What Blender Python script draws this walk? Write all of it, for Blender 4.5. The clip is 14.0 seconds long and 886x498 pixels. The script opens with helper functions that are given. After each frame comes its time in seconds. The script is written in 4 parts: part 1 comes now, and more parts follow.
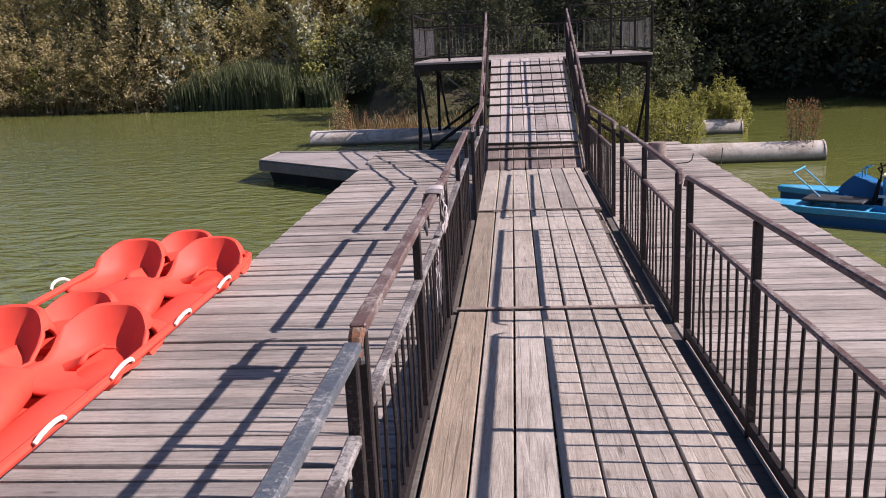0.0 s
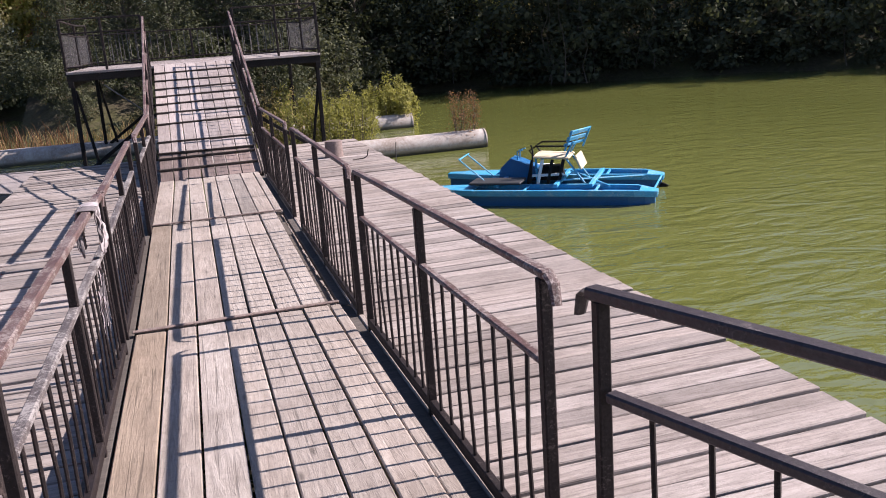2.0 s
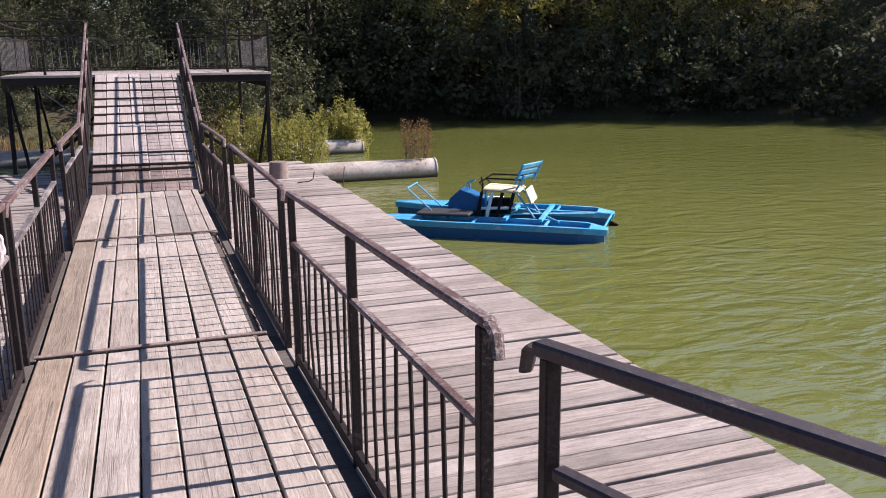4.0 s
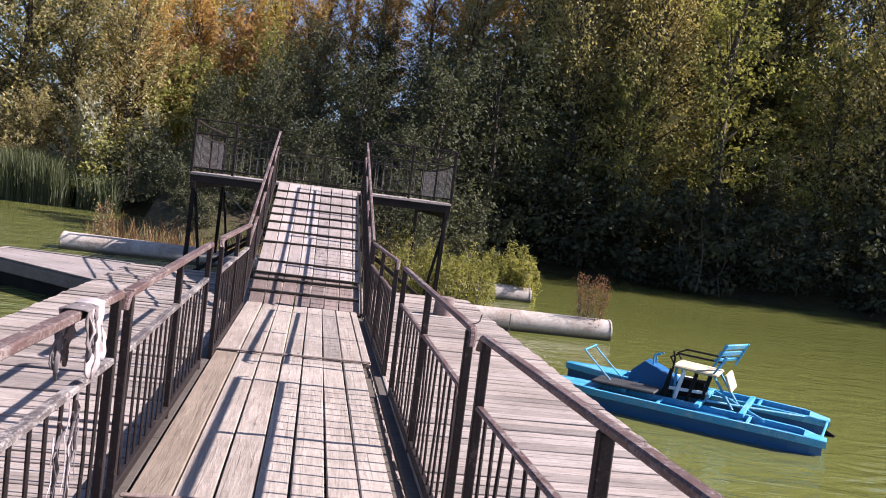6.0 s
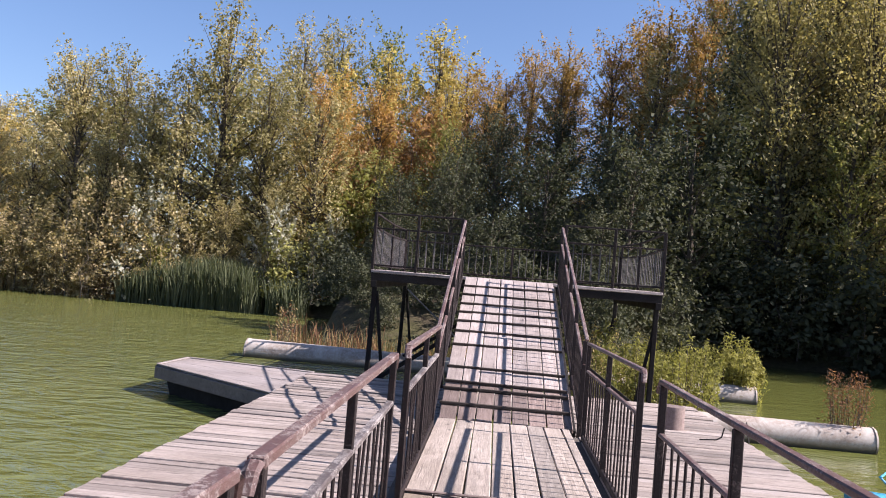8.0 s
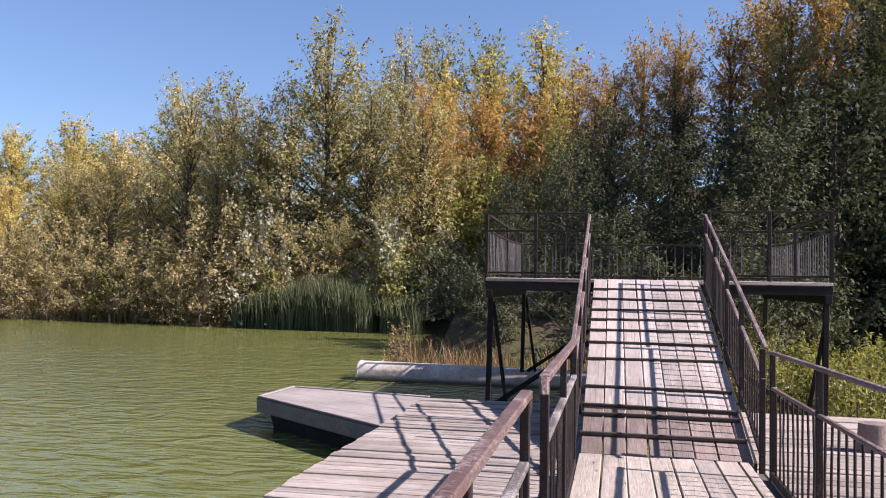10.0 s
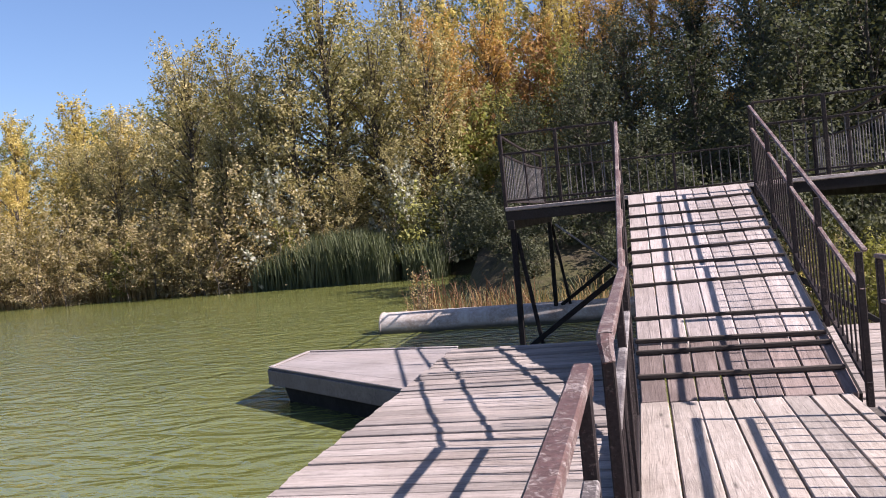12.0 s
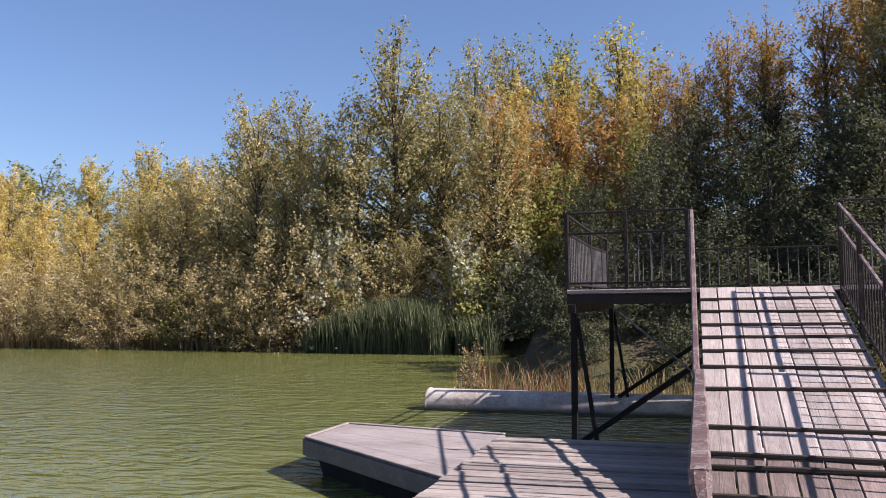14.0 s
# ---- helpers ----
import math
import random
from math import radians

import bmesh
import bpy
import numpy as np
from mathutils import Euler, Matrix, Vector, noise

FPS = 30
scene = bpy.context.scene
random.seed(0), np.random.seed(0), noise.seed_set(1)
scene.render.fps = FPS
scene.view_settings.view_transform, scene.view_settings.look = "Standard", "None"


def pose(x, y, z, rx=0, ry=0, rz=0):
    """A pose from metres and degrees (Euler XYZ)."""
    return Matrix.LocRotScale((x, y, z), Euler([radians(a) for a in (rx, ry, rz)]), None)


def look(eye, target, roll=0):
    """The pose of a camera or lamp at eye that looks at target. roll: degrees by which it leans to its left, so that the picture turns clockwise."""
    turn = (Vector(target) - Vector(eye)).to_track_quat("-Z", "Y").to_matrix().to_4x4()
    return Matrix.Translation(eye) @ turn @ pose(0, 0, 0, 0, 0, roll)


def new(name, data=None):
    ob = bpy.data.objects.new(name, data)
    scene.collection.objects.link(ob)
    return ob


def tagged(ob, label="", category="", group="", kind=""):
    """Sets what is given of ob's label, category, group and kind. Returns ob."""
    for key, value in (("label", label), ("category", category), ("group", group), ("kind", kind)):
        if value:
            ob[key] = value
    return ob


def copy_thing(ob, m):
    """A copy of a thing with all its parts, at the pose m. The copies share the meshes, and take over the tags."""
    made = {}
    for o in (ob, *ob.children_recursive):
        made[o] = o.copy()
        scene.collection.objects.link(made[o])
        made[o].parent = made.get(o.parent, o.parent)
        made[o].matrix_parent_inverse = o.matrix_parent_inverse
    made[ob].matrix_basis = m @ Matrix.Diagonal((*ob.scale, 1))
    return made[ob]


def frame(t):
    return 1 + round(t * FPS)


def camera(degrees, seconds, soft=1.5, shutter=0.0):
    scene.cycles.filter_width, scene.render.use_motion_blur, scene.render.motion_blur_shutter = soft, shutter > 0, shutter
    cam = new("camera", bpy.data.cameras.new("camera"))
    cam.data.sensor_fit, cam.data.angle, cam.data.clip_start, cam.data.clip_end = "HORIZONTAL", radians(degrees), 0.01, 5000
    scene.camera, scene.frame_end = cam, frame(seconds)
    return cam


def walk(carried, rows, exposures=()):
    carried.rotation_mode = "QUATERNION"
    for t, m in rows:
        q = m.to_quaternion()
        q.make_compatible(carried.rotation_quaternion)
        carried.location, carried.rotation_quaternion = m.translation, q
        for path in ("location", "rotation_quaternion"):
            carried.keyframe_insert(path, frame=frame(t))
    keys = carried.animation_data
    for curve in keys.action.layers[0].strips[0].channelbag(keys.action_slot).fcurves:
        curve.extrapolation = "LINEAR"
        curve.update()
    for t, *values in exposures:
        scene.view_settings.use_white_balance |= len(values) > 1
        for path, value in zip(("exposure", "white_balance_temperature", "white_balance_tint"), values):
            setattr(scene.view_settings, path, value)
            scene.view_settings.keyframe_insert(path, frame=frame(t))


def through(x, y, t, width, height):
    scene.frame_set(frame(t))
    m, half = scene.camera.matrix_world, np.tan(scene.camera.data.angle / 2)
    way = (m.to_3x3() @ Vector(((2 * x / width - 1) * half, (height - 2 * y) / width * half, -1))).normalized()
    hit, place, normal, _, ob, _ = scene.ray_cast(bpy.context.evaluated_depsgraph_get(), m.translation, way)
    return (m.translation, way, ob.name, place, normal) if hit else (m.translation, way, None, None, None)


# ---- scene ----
cam = camera(55.0, 14.0, 1.0)
PATH = [
    (0, (-0.259, -2.305, 1.617), (-0.432, -0.368, 1.147), -2.7),
    (0.5, (-0.203, -2.274, 1.611), (-0.03, -0.342, 1.126), -2.7),
    (1, (-0.176, -2.263, 1.602), (0.189, -0.359, 1.11), -3.1),
    (1.5, (-0.159, -2.261, 1.598), (0.311, -0.384, 1.096), -4.6),
    (2, (-0.15, -2.264, 1.592), (0.373, -0.401, 1.087), -4.2),
    (2.2, (-0.147, -2.261, 1.597), (0.399, -0.4, 1.111), -3.9),
    (4.3, (-0.013, -1.826, 1.51), (0.633, 0.016, 1.073), -0.5),
    (4.5, (-0.02, -1.708, 1.496), (0.497, 0.174, 1.062), -0.7),
    (5, (0.004, -1.41, 1.456), (0.41, 0.536, 1.235), 1.1),
    (5.5, (0.057, -1.089, 1.405), (0.453, 0.871, 1.339), 4.6),
    (6, (-0.002, -0.778, 1.353), (0.302, 1.196, 1.238), 7.2),
    (6.5, (-0.062, -0.418, 1.337), (0.122, 1.571, 1.239), 5.4),
    (7, (-0.09, 0.077, 1.291), (-0.03, 2.075, 1.376), 4.9),
    (7.5, (-0.168, 0.448, 1.271), (-0.287, 2.444, 1.327), 6.0),
    (8, (-0.189, 0.814, 1.277), (-0.319, 2.809, 1.342), 4.6),
    (8.5, (-0.239, 1.156, 1.267), (-0.519, 3.133, 1.381), 4.0),
    (8.7, (-0.275, 1.295, 1.254), (-0.578, 3.268, 1.369), 3.2),
    (10.8, (-0.404, 2.711, 1.233), (-0.829, 4.665, 1.278), 0.5),
    (11, (-0.416, 2.834, 1.215), (-0.847, 4.786, 1.256), 0.4),
    (11.5, (-0.466, 3.125, 1.216), (-0.91, 5.075, 1.245), -0.9),
    (12, (-0.534, 3.369, 1.196), (-0.985, 5.317, 1.136), -5.7),
    (12.5, (-0.585, 3.584, 1.181), (-0.914, 5.556, 1.226), -5.5),
    (13, (-0.62, 3.761, 1.177), (-1.042, 5.713, 1.292), -1.4),
    (13.5, (-0.604, 3.848, 1.201), (-1.072, 5.789, 1.32), -2.0),
    (14, (-0.632, 3.811, 1.212), (-1.204, 5.724, 1.332), -0.8),
]
walk(cam, [(t, look(e, a, r)) for t, e, a, r in PATH], [(t, e, 6180, 21) for t, e in ((0, 0.86), (1.0, 1.05), (2.2, 1.10), (4.4, 1.13), (5.2, 1.33), (8, 1.34), (10, 1.29), (12.5, 1.33), (14, 1.12))])

# ---- world and sun ----
SUN_WAY = Vector((1.19, -0.06, 1.0)).normalized()
world = bpy.data.worlds.new("sky")
scene.world = world
world.use_nodes = True
wn = world.node_tree.nodes
sky = wn.new("ShaderNodeTexSky")
sky.sky_type = "NISHITA"
sky.sun_disc = False
sky.sun_elevation = math.asin(SUN_WAY.z)
sky.sun_rotation = math.atan2(SUN_WAY.x, SUN_WAY.y)
sky.air_density, sky.dust_density, sky.ozone_density = 1.0, 0.9, 4.5
world.node_tree.links.new(sky.outputs[0], wn["Background"].inputs[0])
wn["Background"].inputs[1].default_value = 0.066
sun = new("sun", bpy.data.lights.new("sun", "SUN"))
sun.data.energy, sun.data.angle, sun.data.color = 5.3, radians(0.53), (1.0, 0.93, 0.83)
sun.matrix_world = look(SUN_WAY * 60, (0, 0, 0))


# ---- materials ----
class Mat:
    """A small builder of node materials."""

    def __init__(self, name, rough=0.7, metal=0.0, spec=0.5):
        self.m = bpy.data.materials.new(name)
        self.m.use_nodes = True
        self.t = self.m.node_tree
        self.b = self.t.nodes["Principled BSDF"]
        self.b.inputs["Roughness"].default_value = rough
        self.b.inputs["Metallic"].default_value = metal
        self.b.inputs["Specular IOR Level"].default_value = spec
        self.coord = self.t.nodes.new("ShaderNodeTexCoord")
        self.info = self.t.nodes.new("ShaderNodeObjectInfo")

    def node(self, kind, **ins):
        n = self.t.nodes.new(kind)
        for k, v in ins.items():
            self.put(n.inputs[k.replace("_", " ")], v)
        return n

    def put(self, sock, v):
        if hasattr(v, "is_output"):
            self.t.links.new(v, sock)
        else:
            sock.default_value = v

    def place(self, scale=(1, 1, 1), world_space=False, wander=True):
        src = self.coord.outputs["Object"]
        if world_space:
            src = self.node("ShaderNodeNewGeometry").outputs["Position"]
        n = self.node("ShaderNodeMapping", Vector=src, Scale=scale)
        if wander and not world_space:
            k = self.node("ShaderNodeMath", Value=self.info.outputs["Random"])
            k.operation = "MULTIPLY"
            k.inputs[1].default_value = 37.0
            c = self.node("ShaderNodeCombineXYZ", X=k.outputs[0], Y=k.outputs[0], Z=k.outputs[0])
            self.put(n.inputs["Location"], c.outputs[0])
        return n.outputs[0]

    def noise(self, vec, scale, detail=4.0, rough=0.6, dist=0.0):
        return self.node("ShaderNodeTexNoise", Vector=vec, Scale=scale, Detail=detail, Roughness=rough, Distortion=dist).outputs["Fac"]

    def ramp(self, fac, *stops):
        n = self.node("ShaderNodeValToRGB", Fac=fac)
        e = n.color_ramp.elements
        while len(e) < len(stops):
            e.new(0.5)
        for el, (pos, col) in zip(e, stops):
            el.position = pos
            el.color = (*col, 1) if not isinstance(col, (int, float)) else (col, col, col, 1)
        return n.outputs[0]

    def mix(self, fac, a, b, mode="MIX"):
        n = self.t.nodes.new("ShaderNodeMix")
        n.data_type, n.blend_type = "RGBA", mode
        for i, v in ((0, fac), (6, a), (7, b)):
            if isinstance(v, tuple):
                v = (*v, 1) if len(v) == 3 else v
            self.put(n.inputs[i], v)
        return n.outputs[2]

    def color(self, c):
        self.put(self.b.inputs["Base Color"], (*c, 1) if isinstance(c, tuple) else c)
        return self

    def rough(self, r):
        self.put(self.b.inputs["Roughness"], r)
        return self

    def bump(self, h, strength=0.3, dist=0.01):
        n = self.node("ShaderNodeBump", Height=h, Strength=strength, Distance=dist)
        self.put(self.b.inputs["Normal"], n.outputs[0])
        return self


def wood(name, dark, light, along, tint=0.25):
    """Weathered boards; along: the axis of the grain (0 x, 1 y)."""
    m = Mat(name, 0.85, spec=0.25)
    s = [26.0, 26.0, 26.0]
    s[along] = 2.2
    v = m.place(tuple(s))
    grain = m.noise(v, 1.6, 8, 0.72, 0.9)
    s2 = [5.0, 5.0, 5.0]
    s2[along] = 0.9
    stain = m.noise(m.place(tuple(s2)), 1.0, 4, 0.6)
    base = m.ramp(grain, (0.28, dark), (0.5, tuple((a + b) / 2 for a, b in zip(dark, light))), (0.72, light))
    worn = m.mix(m.ramp(stain, (0.35, 0.0), (0.7, 0.55)), base, tuple(c * 0.62 for c in light))
    each = m.ramp(m.info.outputs["Random"], (0.0, tuple([1 - tint] * 3)), (0.5, (1.0, 0.97, 0.94)), (1.0, (1 + tint * 0.3,) * 3))
    col = m.mix(1.0, worn, each, "MULTIPLY")
    knots = m.node("ShaderNodeTexVoronoi", Vector=m.place(tuple([7.0 if i != along else 1.7 for i in range(3)])), Scale=1.0)
    col = m.mix(m.ramp(knots.outputs["Distance"], (0.03, 0.75), (0.10, 0.0)), col, tuple(c * 0.35 for c in dark))
    s3 = [70.0, 70.0, 70.0]
    s3[along] = 1.1
    crack = m.ramp(m.noise(m.place(tuple(s3)), 1.0, 3, 0.55, 0.8), (0.60, 0.0), (0.70, 0.5))
    col = m.mix(crack, col, tuple(c * 0.30 for c in dark))
    speck = m.ramp(m.noise(m.place((1, 1, 1)), 30.0, 6, 0.85), (0.52, 0.0), (0.70, 0.42))
    col = m.mix(speck, col, tuple(c * 0.5 for c in dark))
    blot = m.noise(m.place((1, 1, 1), True), 0.9, 5, 0.7)
    col = m.mix(1.0, col, m.ramp(blot, (0.30, (0.70, 0.68, 0.66)), (0.55, (1.0, 1.0, 1.0)), (0.75, (1.12, 1.11, 1.10))), "MULTIPLY")
    m.color(col)
    m.bump(m.mix(crack, grain, (0.0, 0.0, 0.0)), 0.7, 0.007)
    return m.m


DECK_WOOD = wood("deck_wood", (0.150, 0.122, 0.110), (0.445, 0.388, 0.358), 0, 0.34)
WALK_WOOD = wood("walkway_wood", (0.185, 0.150, 0.131), (0.465, 0.408, 0.365), 1, 0.22)
TAN_WOOD = wood("sound_wood", (0.165, 0.126, 0.096), (0.37, 0.298, 0.235), 1, 0.2)
RAMP_WOOD = wood("ramp_wood", (0.21, 0.172, 0.164), (0.48, 0.422, 0.403), 1, 0.25)
OLD_RAMP = wood("old_ramp_wood", (0.105, 0.075, 0.066), (0.325, 0.255, 0.235), 1, 0.3)
CLEAT_WOOD = wood("cleat_wood", (0.022, 0.017, 0.015), (0.075, 0.060, 0.052), 0, 0.2)
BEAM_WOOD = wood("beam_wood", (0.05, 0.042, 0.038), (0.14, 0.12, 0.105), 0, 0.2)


def paint(name, col, under, rough=0.5, chips=0.62, spec=0.5):
    """Old paint on steel with chips down to a second colour."""
    m = Mat(name, rough, spec=spec)
    v = m.place((1, 1, 1))
    big = m.noise(v, 5.0, 6, 0.7)
    fine = m.noise(v, 90.0, 4, 0.7)
    flake = m.noise(v, 75.0, 6, 0.8, 0.6)
    chip = m.ramp(m.mix(0.62, big, flake), (chips - 0.05, 0.0), (chips, 0.9))
    body = m.mix(m.ramp(fine, (0.35, 0.0), (0.7, 0.7)), tuple(c * 0.7 for c in col), tuple(min(1, c * 1.7 + 0.01) for c in col))
    body = m.mix(m.ramp(big, (0.42, 0.0), (0.62, 0.5)), body, tuple(0.55 * c + 0.2 * u for c, u in zip(col, under)))
    m.color(m.mix(chip, body, under))
    m.rough(m.ramp(big, (0.3, rough - 0.12), (0.7, rough + 0.2)))
    m.bump(m.mix(0.5, chip, flake), 0.5, 0.004)
    return m.m


RAIL_PAINT = paint("brown_rail_paint", (0.013, 0.0085, 0.0085), (0.07, 0.05, 0.045), 0.6, 0.60, 0.2)
HAND_PAINT = paint("worn_handrail_paint", (0.084, 0.046, 0.041), (0.24, 0.195, 0.18), 0.5, 0.555, 0.35)
NEAR_PAINT = paint("plain_handrail_paint", (0.030, 0.022, 0.025), (0.09, 0.07, 0.07), 0.45, 0.62, 0.4)
RUST = paint("rusty_paint", (0.13, 0.058, 0.030), (0.22, 0.17, 0.14), 0.8, 0.55, 0.2)
MID_PAINT = paint("peeling_mid_rail_paint", (0.070, 0.056, 0.055), (0.27, 0.245, 0.235), 0.5, 0.54, 0.35)
GREY_PAINT = paint("grey_handrail_paint", (0.062, 0.070, 0.084), (0.24, 0.23, 0.23), 0.42, 0.565)
DARK_STEEL = paint("dark_steel", (0.010, 0.008, 0.008), (0.03, 0.022, 0.018), 0.75, 0.64, 0.2)


def pipe_paint():
    """Chalky paint with rust stains and a dark waterline."""
    m = Mat("chalky_pipe_paint", 0.8, spec=0.25)
    v = m.place((1, 1, 1), True)
    big, fine = m.noise(v, 2.2, 6, 0.7, 0.6), m.noise(v, 24.0, 4, 0.65)
    c = m.mix(m.ramp(big, (0.40, 0.0), (0.62, 0.85)), (0.43, 0.385, 0.35), (0.22, 0.165, 0.13))
    c = m.mix(m.ramp(fine, (0.45, 0.0), (0.75, 0.6)), c, (0.50, 0.47, 0.44))
    z = m.node("ShaderNodeSeparateXYZ", Vector=v).outputs[2]
    wob = m.node("ShaderNodeMath", Value=z)
    wob.operation = "MULTIPLY_ADD"
    wob.inputs[1].default_value = 6.0
    m.put(wob.inputs[2], big)
    low = m.node("ShaderNodeMapRange", Value=wob.outputs[0])
    low.inputs[1].default_value, low.inputs[2].default_value = -2.75, -2.35
    low.inputs[3].default_value, low.inputs[4].default_value = 0.9, 0.0
    c = m.mix(low.outputs[0], c, (0.055, 0.05, 0.035))
    m.color(c).bump(m.mix(0.5, big, fine), 0.4, 0.01)
    return m.m


PIPE_PAINT = pipe_paint()


def leaf(name, a, b, c, through=0.4):
    """Leaves that differ one by one and from spray to spray."""
    m = Mat(name, 0.72, spec=0.12)
    geo = m.node("ShaderNodeNewGeometry")
    isl = geo.outputs["Random Per Island"]
    v = m.place((1, 1, 1), True)
    spray = m.noise(v, 1.3, 3, 0.6)
    pos = m.noise(v, 0.4, 2, 0.6)
    col = m.mix(0.5, m.ramp(isl, (0.0, a), (0.5, b), (1.0, c)), m.ramp(spray, (0.30, a), (0.5, b), (0.72, c)))
    col = m.mix(m.ramp(pos, (0.35, 0.0), (0.65, 0.3)), col, a)
    each = m.ramp(m.info.outputs["Random"], (0.0, (0.78, 0.8, 0.75)), (1.0, (1.15, 1.12, 1.1)))
    col = m.mix(1.0, col, each, "MULTIPLY")
    m.color(col)
    tr = m.node("ShaderNodeBsdfTranslucent", Color=m.mix(1.0, col, (1.1, 1.12, 0.72), "MULTIPLY"))
    mx = m.node("ShaderNodeMixShader", Fac=through)
    m.t.links.new(m.b.outputs[0], mx.inputs[1])
    m.t.links.new(tr.outputs[0], mx.inputs[2])
    m.t.links.new(mx.outputs[0], m.t.nodes["Material Output"].inputs[0])
    return m.m


LEAF_SILVER = leaf("silver_green_leaf", (0.15, 0.126, 0.052), (0.345, 0.293, 0.138), (0.58, 0.50, 0.31), 0.4)
LEAF_PALE = leaf("pale_silver_leaf", (0.20, 0.205, 0.15), (0.36, 0.36, 0.29), (0.58, 0.57, 0.50), 0.35)
LEAF_GOLD = leaf("golden_olive_leaf", (0.19, 0.16, 0.066), (0.36, 0.305, 0.135), (0.55, 0.47, 0.25), 0.4)
LEAF_OLIVE = leaf("olive_grey_leaf", (0.085, 0.088, 0.05), (0.17, 0.17, 0.095), (0.34, 0.33, 0.21), 0.4)
LEAF_YELLOW = leaf("yellow_leaf", (0.37, 0.28, 0.09), (0.56, 0.44, 0.16), (0.68, 0.56, 0.28), 0.5)
LEAF_ORANGE = leaf("orange_leaf", (0.23, 0.132, 0.045), (0.43, 0.26, 0.088), (0.57, 0.40, 0.165))
LEAF_GREEN = leaf("green_leaf", (0.115, 0.118, 0.038), (0.23, 0.228, 0.075), (0.46, 0.435, 0.17))
# the shade of the hillside is put into this darker green
LEAF_SHADED = leaf("dark_green_leaf", (0.042, 0.047, 0.032), (0.075, 0.081, 0.05), (0.125, 0.128, 0.075), 0.3)
LEAF_DRY = leaf("dry_olive_leaf", (0.21, 0.172, 0.078), (0.45, 0.355, 0.19), (0.68, 0.57, 0.42), 0.5)
LEAF_LIME = leaf("lime_leaf", (0.115, 0.115, 0.034), (0.26, 0.25, 0.075), (0.47, 0.44, 0.18), 0.45)
LEAF_RED = leaf("red_brown_leaf", (0.12, 0.055, 0.038), (0.21, 0.105, 0.066), (0.33, 0.21, 0.125), 0.35)
LEAF_RUST = leaf("rust_leaf", (0.20, 0.105, 0.05), (0.36, 0.20, 0.10), (0.52, 0.36, 0.19))
REED_LEAF = leaf("reed_leaf", (0.072, 0.084, 0.046), (0.118, 0.134, 0.076), (0.23, 0.235, 0.15), 0.35)
STRAW_LEAF = leaf("straw_leaf", (0.16, 0.10, 0.05), (0.26, 0.18, 0.085), (0.38, 0.31, 0.17), 0.3)


def bark():
    m = Mat("bark", 0.9, spec=0.2)
    n = m.noise(m.place((8, 8, 2)), 2.0, 5, 0.7)
    m.color(m.ramp(n, (0.3, (0.035, 0.028, 0.022)), (0.7, (0.14, 0.115, 0.09)))).bump(n, 0.6, 0.03)
    return m.m


BARK = bark()


def soil():
    m = Mat("bank_soil", 0.95, spec=0.15)
    v = m.place((1, 1, 1), True)
    n, f = m.noise(v, 0.6, 5, 0.65), m.noise(v, 7.0, 4, 0.7)
    c = m.mix(m.ramp(n, (0.35, 0.0), (0.65, 1.0)), (0.045, 0.035, 0.022), (0.06, 0.06, 0.022))
    m.color(m.mix(m.ramp(f, (0.4, 0.0), (0.7, 0.6)), c, (0.10, 0.08, 0.05))).bump(f, 0.7, 0.08)
    return m.m


SOIL = soil()


def lake():
    m = Mat("lake_water", 0.045, spec=0.8)
    m.b.inputs["IOR"].default_value = 1.6
    v = m.place((1, 1, 1), True)
    cloud = m.noise(v, 0.10, 3, 0.5, 0.4)
    m.color(m.ramp(cloud, (0.3, (0.104, 0.114, 0.030)), (0.7, (0.128, 0.136, 0.039))))
    turned = m.node("ShaderNodeMapping", Vector=v, Rotation=(0, 0, radians(24)), Scale=(0.8, 1.7, 1)).outputs[0]
    a = m.noise(turned, 1.7, 2.5, 0.5, 1.2)
    b = m.noise(turned, 5.5, 3, 0.6, 0.3)
    calm = m.ramp(m.noise(m.place((0.06, 0.10, 1), True), 1.3, 2, 0.5), (0.35, 0.45), (0.65, 1.0))
    h = m.mix(0.20, a, b)
    lee = m.node("ShaderNodeMapRange", Value=m.node("ShaderNodeSeparateXYZ", Vector=v).outputs[0])
    for i, val in enumerate((-2.5, 2.6, 1.0, 0.32), 1):
        low_in = lee.inputs[i]
        low_in.default_value = val
    wind = m.node("ShaderNodeMath", Value=calm)
    wind.operation = "MULTIPLY"
    m.put(wind.inputs[1], lee.outputs[0])
    n = m.node("ShaderNodeBump", Height=h, Strength=0.5, Distance=0.20)
    m.put(n.inputs["Strength"], wind.outputs[0])
    m.put(m.b.inputs["Normal"], n.outputs[0])
    return m.m


WATER = lake()


def plain(name, col, rough=0.5, var=0.12, metal=0.0, scale=12.0, spec=0.5):
    m = Mat(name, rough, metal, spec)
    n = m.noise(m.place((1, 1, 1)), scale, 5, 0.65)
    m.color(m.ramp(n, (0.3, tuple(c * (1 - var) for c in col)), (0.7, tuple(min(1, c * (1 + var)) for c in col))))
    m.rough(m.ramp(n, (0.3, max(0.02, rough - 0.1)), (0.7, min(1, rough + 0.12)))).bump(n, 0.12, 0.004)
    return m.m


